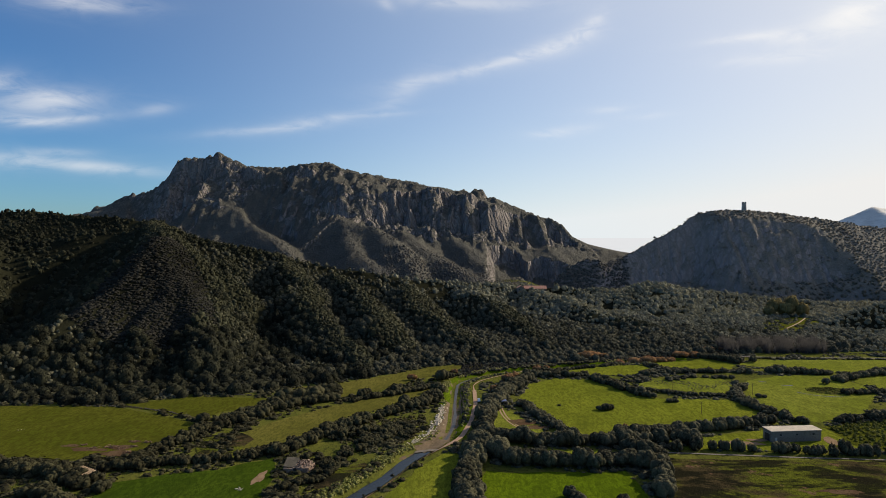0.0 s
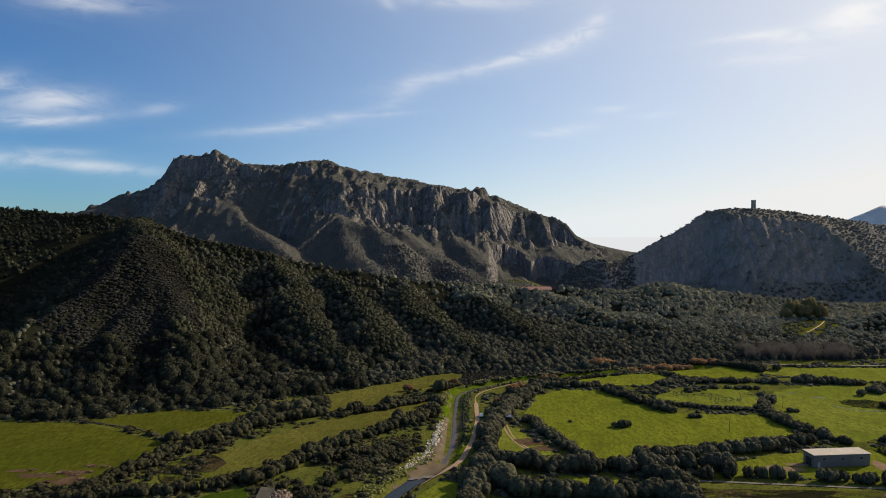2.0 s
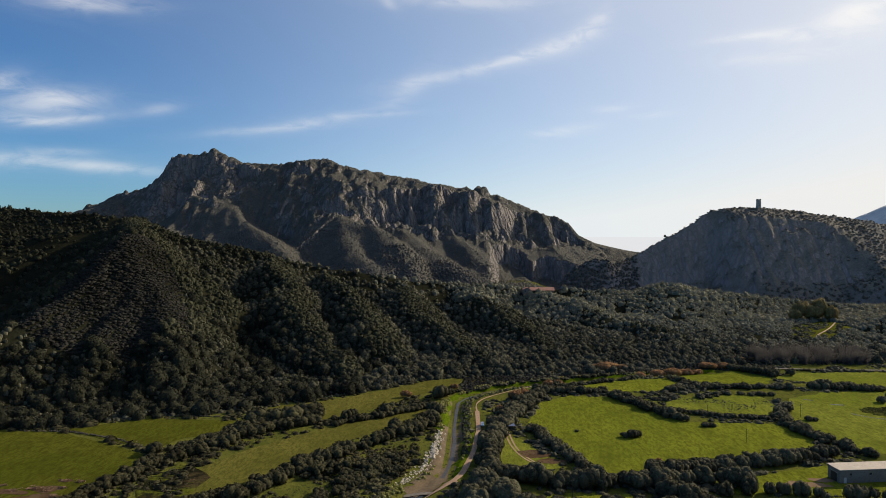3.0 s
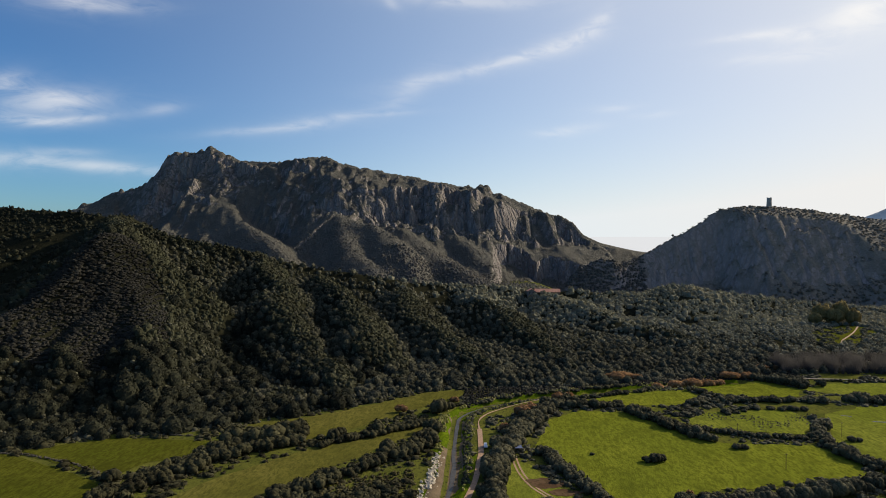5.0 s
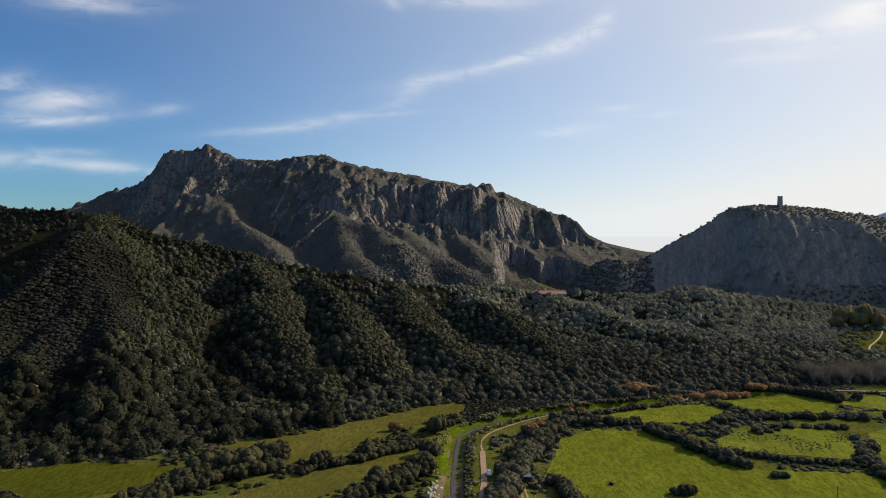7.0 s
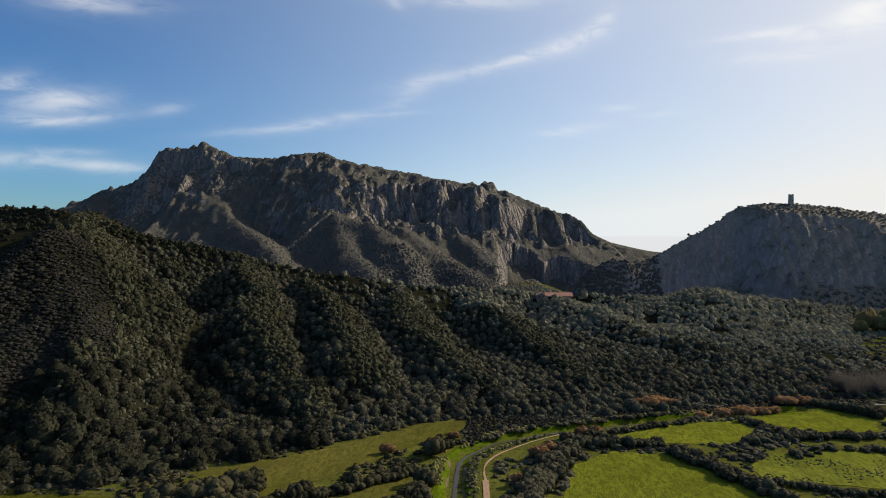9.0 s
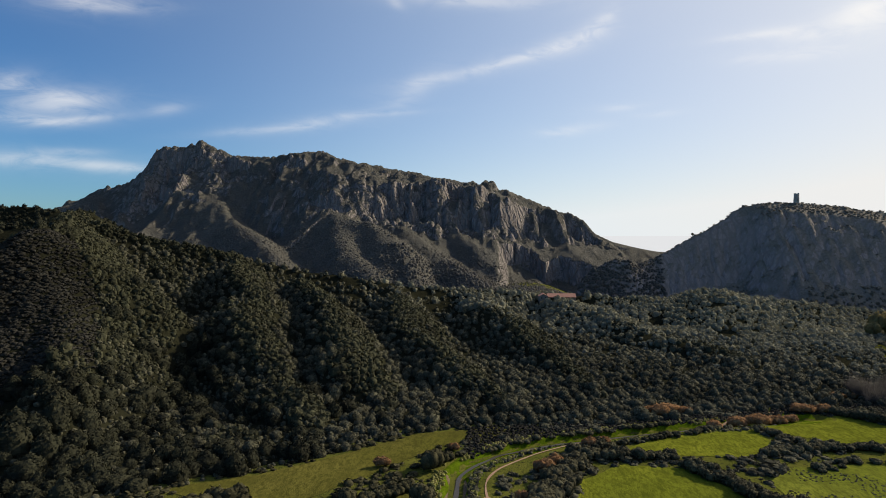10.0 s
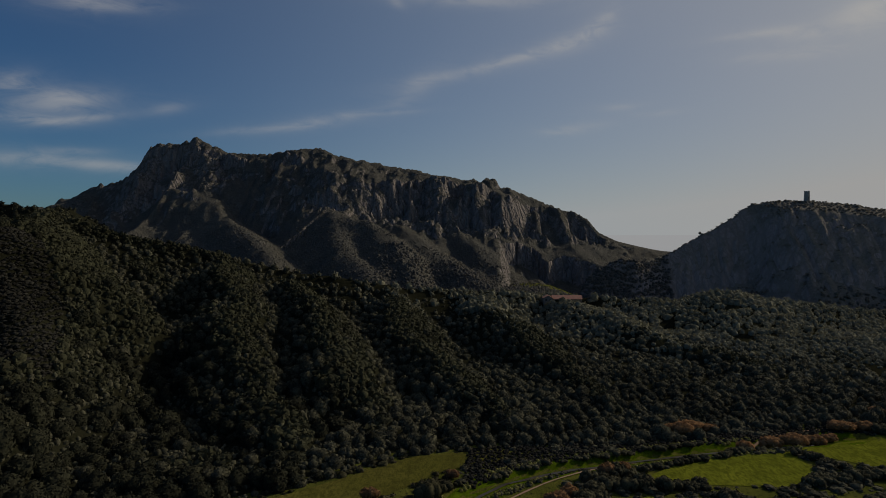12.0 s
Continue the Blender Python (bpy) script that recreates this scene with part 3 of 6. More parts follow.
def tower_hill_z(x, y):
    x, y = np.asarray(x, float), np.asarray(y, float)
    ahead = along_x(x, TOWER_CREST, 1) - y
    d, h = np.abs(ahead), along_x(x, TOWER_CREST, 2) - 0.6 * np.maximum(150 - x, 0)
    # cliffs at the narrow end, a dome above a steep face in the middle, an even slope beyond
    dome = smooth01((x - 400) / 70)
    even = smooth01((x - 600 - 40 * (fbm(x / 60, y / 60, 2, 133) - 0.5)) / 70)
    ribs = (10 * (ridged(x / 46, y / 120, 2, 101) - 0.6) - 5 * crevices(x, y, 15, 103)) * smooth01((d - 6) / 20)
    e = np.maximum(d - ribs, 0)
    cliff = 1.9 * np.minimum(e, 50) + 0.9 * np.maximum(e - 50, 0)
    face = 0.44 * np.minimum(e, 38) + 1.25 * np.clip(e - 38, 0, 85) + 0.9 * np.maximum(e - 123, 0)
    slope = 0.66 * np.minimum(d, 150) + 0.5 * np.maximum(d - 150, 0)
    front = cliff + (face - cliff) * dome
    front = front + (slope - front) * even
    z = h - np.where(ahead > 0, front, 0.5 * d)
    # a long low foot that runs out under the woods
    foot = np.where(ahead > 0, -36 + 16 * smooth01((x - 560) / 140) * smooth01((y - 780) / 200), -60)
    z = soft_max([z, foot], 3.0)
    near = np.exp(-(d / 20) ** 2)
    folds = 14 * (fbm(x / 110, y / 110, 3, 131) - 0.5) * smooth01(d / 60)
    knob = (7 * knobs(x, y * 0.8, 16, 301) + 3.5 * knobs(x, y * 0.8, 8, 311) - 4) * (1 - even) * (1 - near) * (1 - dome * smooth01((46 - e) / 12))
    return z + smooth01((z + 20) / 40) * (folds + knob + 4 * (fbm(x / 18, y / 18, 3, 111) - 0.5) + 4 * near * (vnoise(x / 7, y / 9, 113) - 0.5))


def far_hill_z(x, y):
    d, h = line_distance(x, y, [(1060, 2050, 118), (1132, 2000, 132), (1200, 2000, 160), (1244, 2000, 180), (1290, 2000, 172), (1372, 2000, 158), (1600, 2000, 120)])
    return h - 0.42 * d + 12 * (fbm(x / 60, y / 60, 4, 121) - 0.5)


def land_z(x, y):
    return np.max([ground_z(x, y), hill_z(x, y), mountain_z(x, y), tower_hill_z(x, y)], axis=0)


# ---- meshes ----


def mesh_of(name, verts, faces, mat, smooth=True):
    """A mesh from numpy arrays; all faces have the same number of corners."""
    me = bpy.data.meshes.new(name)
    verts, faces = np.asarray(verts, np.float32), np.asarray(faces, np.int32)
    n, k = faces.shape
    me.vertices.add(len(verts)), me.loops.add(n * k), me.polygons.add(n)
    me.vertices.foreach_set("co", verts.ravel())
    me.loops.foreach_set("vertex_index", faces.ravel())
    me.polygons.foreach_set("loop_start", np.arange(0, n * k, k, dtype=np.int32))
    me.polygons.foreach_set("use_smooth", np.full(n, smooth))
    me.materials.append(mat)
    me.update(calc_edges=True)
    return me


def sheet(name, xs, ys, height, mat, keep=None):
    """A sheet of land over the lines xs and ys."""
    gx, gy = np.meshgrid(xs, ys)
    z = height(gx, gy)
    nx, ny = len(xs), len(ys)
    idx = np.arange(nx * ny).reshape(ny, nx)
    quads = np.stack([idx[:-1, :-1], idx[:-1, 1:], idx[1:, 1:], idx[1:, :-1]], -1).reshape(-1, 4)
    if keep is not None:
        ok = keep(gx, gy, z).ravel()
        quads = quads[ok[quads].any(axis=1)]
    used, inv = np.unique(quads, return_inverse=True)
    verts = np.stack([gx.ravel(), gy.ravel(), z.ravel()], 1)[used]
    return new(name, mesh_of(name, verts, inv.reshape(-1, 4), mat))


def part(name, bm, mat, parent=None, label="", smooth=False):
    me = bpy.data.meshes.new(name)
    bm.to_mesh(me)
    bm.free()
    for p in me.polygons:
        p.use_smooth = smooth
    me.materials.append(mat)
    ob = new(name, me)
    ob.parent = parent
    if label:
        tagged(ob, label)
    return ob


def steps(a, b, d):
    return np.linspace(a, b, int(round((b - a) / d)) + 1)


far_lines = [2500, 3000, 3600, 4300, 4900]
gxs = np.concatenate([-np.array(far_lines[::-1], float), steps(-2000, -340, 60)[:-1], steps(-340, 360, 2.8), steps(360, 2000, 60)[1:], far_lines])
gys = np.concatenate([[-4900, -3500, -2000, -900, -300, 0, 100], steps(150, 480, 2.5), steps(490, 900, 12), steps(930, 2000, 60), far_lines])
tagged(sheet("ground", gxs, gys, lambda x, y: np.where(y > 2400, -4.0, 0) + ground_z(x, y), GROUND), "olive-green valley floor of rough grass and scrub", "ground", kind="structure")
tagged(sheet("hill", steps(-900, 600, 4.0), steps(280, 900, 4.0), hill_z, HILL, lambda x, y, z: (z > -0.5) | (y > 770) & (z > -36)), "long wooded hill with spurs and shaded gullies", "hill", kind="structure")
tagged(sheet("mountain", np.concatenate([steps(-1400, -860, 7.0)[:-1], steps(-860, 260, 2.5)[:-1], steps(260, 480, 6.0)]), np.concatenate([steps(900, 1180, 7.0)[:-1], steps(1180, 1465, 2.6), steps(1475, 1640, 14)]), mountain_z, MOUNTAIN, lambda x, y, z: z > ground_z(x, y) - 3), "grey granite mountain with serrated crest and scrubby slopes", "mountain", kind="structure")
tagged(sheet("tower_hill", np.concatenate([steps(120, 760, 3.6)[:-1], steps(760, 1250, 7.0)]), np.concatenate([steps(640, 1060, 10.0)[:-1], steps(1060, 1250, 3.4)[:-1], steps(1250, 1420, 12.0)]), tower_hill_z, TOWER_HILL, lambda x, y, z: z > -33), "rounded rocky hill with haze in its colour below an old watchtower", "hill", kind="structure")
tagged(sheet("far_hill", steps(950, 1700, 10.0), steps(1700, 2300, 10.0), far_hill_z, FAR_HILL, lambda x, y, z: z > -36), "distant hill paled by haze behind the watchtower hill", "hill", kind="structure")

# an upright glowing sheet for the sea far off, in the gap between the mountain and the tower hill
SEA = bpy.data.materials.new("glowing sea backdrop")
SEA.use_nodes = True
sea = Nodes(SEA.node_tree)
glow = sea.add("ShaderNodeEmission")
glow.inputs[0].default_value, glow.inputs[1].default_value = (0.70, 0.705, 0.715, 1.0), 1.0
sea.put(sea.add("ShaderNodeOutputMaterial").inputs[0], glow.outputs[0])
bm = bmesh.new()
for a, b in (((60, 2700, -60), (1300, 2700, 75.8)),):
    vs = [bm.verts.new(p) for p in ((a[0], a[1], a[2]), (b[0], a[1], a[2]), (b[0], a[1], b[2]), (a[0], a[1], b[2]))]
    bm.faces.new(vs)
tagged(part("backdrop", bm, SEA), "glowing backdrop of pale hazy sea on the horizon", "sea", kind="structure")


def draped(name, outline, mat, lift, cell=4.0, height=ground_z):
    """A patch of ground cover that follows the valley floor."""
    bm = bmesh.new()
    bm.faces.new([bm.verts.new((x, y, 0)) for x, y in outline])
    for axis in (0, 1):
        lo, hi = min(p[axis] for p in outline), max(p[axis] for p in outline)
        v = lo + cell
        while v < hi:
            co, no = [0, 0, 0], [0, 0, 0]
            co[axis], no[axis] = v, 1
            bmesh.ops.bisect_plane(bm, geom=bm.verts[:] + bm.edges[:] + bm.faces[:], plane_co=co, plane_no=no)
            v += cell
    xs, ys = np.array([v.co.x for v in bm.verts]), np.array([v.co.y for v in bm.verts])
    for v, z in zip(bm.verts, height(xs, ys)):
        v.co.z = z + lift
    bmesh.ops.recalc_face_normals(bm, faces=bm.faces[:])
    if sum(f.normal.z for f in bm.faces) < 0:
        bmesh.ops.reverse_faces(bm, faces=bm.faces[:])
    return part(name, bm, mat, smooth=True)


def rounded(outline, wob=1.2, seed=0):
    """The outline with its sides broken up and uneven."""
    out = []
    for k, (a, b) in enumerate(zip(outline, outline[1:] + outline[:1])):
        n = max(2, int(math.dist(a, b) / 5))
        for i in range(n):
            t = i / n
            x, y = a[0] + t * (b[0] - a[0]), a[1] + t * (b[1] - a[1])
            out.append((x + wob * (noise.noise((x * .13, y * .13, seed)) ), y + wob * noise.noise((x * .13, y * .13, seed + 9))))
    return out


MEADOWS = []


def meadow(label, mat, outline):
    MEADOWS.append((label, mat, outline))


meadow("bright green meadow between dark hedgerows", FIELD_BRIGHT, [(21, 326), (26, 345), (30, 360), (48, 376), (70, 372), (80, 353), (92, 333), (107, 333), (134, 331), (141, 312), (134, 297), (100, 290), (80, 285), (58, 268), (38, 268), (29, 295)])
meadow("small green meadow by the stream bend", FIELD_BRIGHT, [(47, 387), (60, 400), (78, 413), (113, 420), (111, 396), (95, 386), (70, 386)])
meadow("green meadow beside russet reeds", FIELD_BRIGHT, [(114, 422), (131, 435), (163, 444), (176, 424), (163, 406), (142, 402), (128, 411)])
meadow("yellowish marshy meadow dotted with tussocks", FIELD_OLIVE, [(94, 366), (109, 378), (150, 384), (150, 362), (136, 345), (94, 352)])
meadow("wide yellow-green meadow with shallow puddles", FIELD_OLIVE, [(141, 331), (155, 360), (163, 378), (190, 392), (218, 396), (226, 372), (220, 347), (186, 306), (158, 294), (148, 301)])
meadow("oval bed of dark rushes in the wide meadow", FIELD_ROUGH, [(186, 354), (194, 362), (204, 364), (211, 357), (206, 348), (194, 346)])
meadow("green meadow below the pale road", FIELD_OLIVE, [(172, 424), (200, 440), (229, 444), (330, 447), (330, 410), (261, 407), (215, 402)])
meadow("yellow-green meadow behind a dark thicket", FIELD_OLIVE, [(226, 372), (222, 396), (261, 405), (330, 408), (330, 340), (240, 345)])
meadow("grass yard round the long grey shed", FIELD_BRIGHT, [(82, 253), (94, 268), (125, 280), (158, 284), (158, 258), (116, 254)])
meadow("orchard plot with rows of low green shrubs", FIELD_DULL, [(158, 287), (198, 301), (230, 300), (220, 258), (158, 257)])
meadow("rough brown-green pasture with bare patches", FIELD_ROUGH, [(48, 150), (60, 210), (72, 243), (158, 245), (260, 247), (260, 150)])
meadow("lush green paddock by the tall hedge", FIELD_LUSH, [(2, 150), (1, 219), (4, 226), (32, 226), (55, 228), (58, 210), (46, 150)])
meadow("narrow strip of green grass between hedges", FIELD_BRIGHT, [(14, 247), (36, 251), (50, 250), (50, 243), (26, 241)])
meadow("bright green triangle of grass beside the track", FIELD_BRIGHT, [(-40, 165), (-30, 206), (-21, 231), (-11, 248), (-7, 240), (-6, 165)])
meadow("small grass plot with wheel ruts", FIELD_OLIVE, [(6, 293), (11, 309), (18, 303), (30, 273), (14, 267), (6, 271)])
meadow("wide olive-green pasture below the wooded hill", FIELD_DULL, [(-420, 275), (-263, 296), (-245, 299), (-187, 302), (-137, 280), (-123, 264), (-129, 246), (-135, 236), (-159, 228), (-215, 228), (-300, 225), (-420, 215)])
meadow("olive-green pasture behind a dry-stone wall", FIELD_DULL, [(-184, 305), (-155, 323), (-110, 321), (-108, 304), (-126, 297), (-133, 282)])
meadow("long yellowish pasture between hedgerows", FIELD_DRY, [(-105, 262), (-95, 283), (-72, 313), (-45, 336), (-26, 350), (-24, 342), (-40, 320), (-73, 272), (-79, 243), (-98, 236)])
meadow("yellowish pasture along the edge of the wood", FIELD_DRY, [(-108, 343), (-83, 357), (-66, 370), (-32, 404), (2, 416), (8, 406), (-18, 392), (-31, 376), (-51, 350), (-77, 321), (-90, 333)])
meadow("brown withered grass between the ruin and the reeds", FIELD_ROUGH, [(-63, 214), (-56, 224), (-44, 232), (-40, 228), (-48, 214), (-56, 206)])
meadow("deep green paddock beside a stone ruin", FIELD_DEEP, [(-130, 160), (-129, 208), (-112, 217), (-97, 222), (-80, 235), (-73, 212), (-70, 160)])

for k, (label, mat, outline) in enumerate(MEADOWS):
    tagged(draped("meadow", rounded(outline, 2.0, k), mat, 0.17 if "oval" in label else 0.14), label, "meadow", kind="structure")
tagged(draped("rough_ground", rounded([(-119, 249), (-112, 266), (-104, 263), (-96, 256), (-98, 242), (-104, 228), (-109, 230)], 2.0, 77), FIELD_ROUGH, 0.19), "brown withered ground with low brush", "pasture", kind="structure")


def ribbon(name, line, width, mat, lift, level=None, wob=0.25, seed=0, height=ground_z, cols=5):
    """A strip along a line, on the ground or, with level, at one height."""
    pts = []
    for a, b in zip(line[:-1], line[1:]):
        n = max(1, int(math.dist(a, b) / 2.5))
        pts += [(a[0] + (b[0] - a[0]) * i / n, a[1] + (b[1] - a[1]) * i / n) for i in range(n)]
    pts.append(line[-1])
    p = np.array(pts)
    for _ in range(4):
        p[1:-1] = (p[:-2] + 2 * p[1:-1] + p[2:]) / 4
    t = np.gradient(p, axis=0)
    t /= np.linalg.norm(t, axis=1)[:, None]
    side = np.stack([-t[:, 1], t[:, 0]], 1)
    verts = []
    for i in range(len(p)):
        w0 = width * (1 + wob * noise.noise((p[i][0] * .12, p[i][1] * .12, seed)))
        w1 = width * (1 + wob * noise.noise((p[i][0] * .12, p[i][1] * .12, seed + 5)))
        for s in np.linspace(-w0 / 2, w1 / 2, cols):
            q = p[i] + side[i] * s
            verts.append((q[0], q[1], 0.0))
    v = np.array(verts)
    v[:, 2] = height(v[:, 0], v[:, 1]) + lift if level is None else level
    idx = np.arange(len(v)).reshape(-1, cols)
    quads = np.stack([idx[:-1, 1:], idx[:-1, :-1], idx[1:, :-1], idx[1:, 1:]], -1).reshape(-1, 4)
    return new(name, mesh_of(name, v, quads, mat))


# the stream wanders within its bed
STREAM = []
for a, b in zip(RIVER[6:-1], RIVER[7:]):
    for i in range(4):
        x, y = a[0] + (b[0] - a[0]) * i / 4, a[1] + (b[1] - a[1]) * i / 4
        STREAM.append((x + 1.1 * noise.noise((x * 0.09, y * 0.09, 4.0)), y + 1.1 * noise.noise((x * 0.09, y * 0.09, 8.0))))
tagged(ribbon("track", TRACK_LINE[4:10], 2.1, TRACK, 0.22, seed=3), "pinkish-brown dirt track following the stream", "track", kind="structure")
tagged(ribbon("path", TRACK_LINE[:5], 1.5, EARTH, 0.22, seed=33, wob=0.5), "narrow earth path along the pool", "path", kind="structure")
tagged(ribbon("track", TRACK_LINE[9:], 0.75, TRACK, 0.21, seed=13, wob=0.8), "narrow earth track overgrown with grass", "track", kind="structure")
tagged(ribbon("verge", RIVER[6:], 15.0, FIELD_LUSH, 0.07, seed=21, wob=0.4, cols=29), "bright green grass verge along the stream", "verge", kind="structure")
tagged(ribbon("gravel_bank", RIVER[4:11], 6.4, GRAVEL, 0.10, seed=6, wob=0.7, cols=13), "brown gravel banks along the stream", "gravel", kind="structure")
tagged(ribbon("gravel_bank", [(-23, 255), (-20, 263), (-17.5, 273), (-15, 286), (-14.4, 300), (-14.6, 322)], 4.6, GRAVEL, 0.16, seed=16, wob=0.5, cols=9), "brown gravel shore below the stone bank", "gravel", kind="structure")
tagged(ribbon("gravel_bar", [(-25, 248.5), (-20.5, 252), (-17.5, 257), (-15.5, 264)], 6.5, GRAVEL, 0, seed=17, wob=0.5, cols=9, height=lambda x, y: np.maximum(-1.15 + 0.5 * (fbm(x / 3, y / 3, 3, 9) - 0.3), ground_z(x, y) + 0.13)), "brown gravel bar below the weir", "gravel", kind="structure")
tagged(ribbon("pool", RIVER[:6], 4.8, WATER, 0, level=-1.0, seed=4), "blue-grey pool of still water above a weir", "pool", kind="structure")
tagged(ribbon("stream", STREAM, 1.5, MUDDY, 0, level=-1.42, seed=8, wob=0.7), "narrow dark stream reflecting the sky", "stream", kind="structure")
tagged(ribbon("lane", [(66, 250), (74, 249), (103, 248.5), (135, 247), (161, 247), (260, 247)], 1.2, ROAD, 0.2), "pale lane running along a row of trees", "lane", kind="structure")
tagged(ribbon("road", [(175, 452), (189, 450), (242, 449), (290, 450), (420, 455)], 2.2, ROAD, 0.5), "pale road at the foot of the woods", "road", kind="structure")

# ---- trees ----


def icosphere(level):
    bm = bmesh.new()
    bmesh.ops.create_icosphere(bm, subdivisions=level, radius=1.0)
    v = np.array([p.co[:] for p in bm.verts])
    f = np.array([[q.index for q in t.verts] for t in bm.faces])
    bm.free()
    return v, f


ICO = {k: icosphere(k) for k in (1, 2, 3)}


def lump(level, seed, rough=0.3, floor=-0.35):
    """An uneven leafy mass about a metre in radius, open below."""
    v, f = ICO[level]
    out = np.empty_like(v)
    for i, p in enumerate(v):
        q = Vector(p)
        k = 1 + rough * (abs(noise.noise(q * 1.9 + Vector((seed * 7.1, 0, 0)))) * 1.6 - 0.35) + rough * 0.8 * noise.noise(q * 4.7 + Vector((0, seed * 3.3, 0))) + rough * 0.35 * noise.noise(q * 9.3 + Vector((seed * 1.7, 0, 3)))
        out[i] = p * k
    keep = (out[f][:, :, 2].max(axis=1) > floor)
    used, inv = np.unique(f[keep], return_inverse=True)
    return out[used], inv.reshape(-1, 3)


def joined(pieces):
    vs, fs, n = [], [], 0
    for v, f in pieces:
        vs.append(v), fs.append(f + n)
        n += len(v)
    return np.concatenate(vs), np.concatenate(fs)


def tufts(rng, centres, normals, size, tilt=0.75):
    """Small leafy triangles that cover a crown, each leaning its own way."""
    n = len(centres)
    face = normals + tilt * rng.normal(size=(n, 3)) * 0.6
    face /= np.linalg.norm(face, axis=1)[:, None]
    a = np.cross(face, rng.normal(size=(n, 3)))
    a /= np.linalg.norm(a, axis=1)[:, None]
    b = np.cross(face, a)
    s = size * rng.uniform(0.55, 1.35, (n, 1))
    base = centres + normals * size * rng.uniform(0.0, 0.55, (n, 1))
    v = np.stack([base - a * s * 0.62 - b * s * 0.35, base + a * s * 0.62 - b * s * 0.35, base + b * s * 0.75], 1).reshape(-1, 3)
    return v, np.arange(3 * n).reshape(-1, 3)


def over_surface(rng, v, f, count):
    """Places and outward directions spread over a shell."""
    t = v[f]
    area = np.linalg.norm(np.cross(t[:, 1] - t[:, 0], t[:, 2] - t[:, 0]), axis=1)
    pick = rng.choice(len(f), size=count, p=area / area.sum())
    w = rng.dirichlet((1, 1, 1), count)
    p = (t[pick] * w[:, :, None]).sum(axis=1)
    d = np.cross(t[pick][:, 1] - t[pick][:, 0], t[pick][:, 2] - t[pick][:, 0])
    return p, d / np.maximum(np.linalg.norm(d, axis=1)[:, None], 1e-9)


def leafy(level, seed, rough, floor, leafs, size):
    """A leafy mass: an uneven core and a coat of tufts."""
    rng = np.random.default_rng(seed)
    v, f = lump(level, seed, rough, floor)
    p, d = over_surface(rng, v, f, leafs)
    return joined([(v * 0.94, f), tufts(rng, p, d, size)])


def crown(seed, lumps=9, level=1, leafs=620, size=0.17, rough=0.2):
    """A domed crown, about 2 m across and 1.4 m high, of lumps and tufts; its foot is at z = 0."""
    rng = np.random.default_rng(seed)
    pieces, shell = [], []
    for k in range(lumps):
        v, f = lump(level, seed * 13 + k, rough, -2)
        r = rng.uniform(0.36, 0.54)
        ang, rad = 2.4 * k + rng.uniform(-0.5, 0.5), 0.6 * math.sqrt((k + 0.3) / lumps)
        dome = math.sqrt(max(0.0, 1 - (rad / 0.85) ** 2))
        c = np.array([math.cos(ang) * rad, math.sin(ang) * rad, 0.34 + 0.56 * dome * rng.uniform(0.75, 1.1)])
        pieces.append((v * r * np.array([1, 1, 0.9]) + c, f))
    for q, f in pieces[:]:
        p, d = over_surface(rng, q, f, leafs // lumps)
        out = np.ones(len(p), bool)
        for k, (o, _) in enumerate(pieces):
            if o is not q:
                mid = o.mean(axis=0)
                out &= np.linalg.norm((p - mid), axis=1) > 0.72 * np.linalg.norm(o - mid, axis=1).mean()
        shell.append((p[out], d[out]))
    pieces.append(tufts(rng, np.concatenate([p for p, _ in shell]), np.concatenate([d for _, d in shell]), size, 0.4))
    return joined(pieces)


def scatter_mesh(name, protos, xs, ys, zs, radius, height, mat, rng, smooth=True):
    """One mesh of many plants: a prototype for each place, turned and sized."""
    vs, fs, n = [], [], 0
    which = rng.integers(0, len(protos), len(xs))
    turn = rng.uniform(0, 2 * math.pi, len(xs))
    for k, (pv, pf) in enumerate(protos):
        sel = np.where(which == k)[0]
        if not len(sel):
            continue
        c, s = np.cos(turn[sel])[:, None], np.sin(turn[sel])[:, None]
        x = (pv[:, 0] * c - pv[:, 1] * s) * radius[sel][:, None] + xs[sel][:, None]
        y = (pv[:, 0] * s + pv[:, 1] * c) * radius[sel][:, None] + ys[sel][:, None]
        z = pv[:, 2][None] * height[sel][:, None] + zs[sel][:, None]
        vs.append(np.stack([x, y, z], -1).reshape(-1, 3))
        fs.append((pf[None] + (np.arange(len(sel)) * len(pv))[:, None, None] + n).reshape(-1, 3))
        n += len(sel) * len(pv)
    return new(name, mesh_of(name, np.concatenate(vs), np.concatenate(fs), mat, smooth))


def jitter_grid(rng, x0, x1, y0, y1, d):
    gx, gy = np.meshgrid(np.arange(x0, x1, d), np.arange(y0, y1, d))
    gx, gy = gx.ravel(), gy.ravel()
    return gx + rng.uniform(-0.48, 0.48, len(gx)) * d, gy + rng.uniform(-0.48, 0.48, len(gy)) * d


def in_view(x, y, margin=30):
    """Whether a place lies in the wedge of land that opens up the valley."""
    return (x > -0.86 * y - margin) & (x < 0.72 * y + margin)


FOREST = [(v + np.array([0, 0, 0.25]), f) for v, f in (leafy(1, 200 + k, 0.30, -0.1, 270, 0.16) for k in range(14))]
SHRUB = [(v + np.array([0, 0, 0.2]), f) for v, f in (leafy(1, 300 + k, 0.26, -0.1, 70, 0.30) for k in range(12))]
TINY = [(v + np.array([0, 0, 0.2]), f) for v, f in (leafy(1, 400 + k, 0.36, -0.1, 14, 0.62) for k in range(12))]
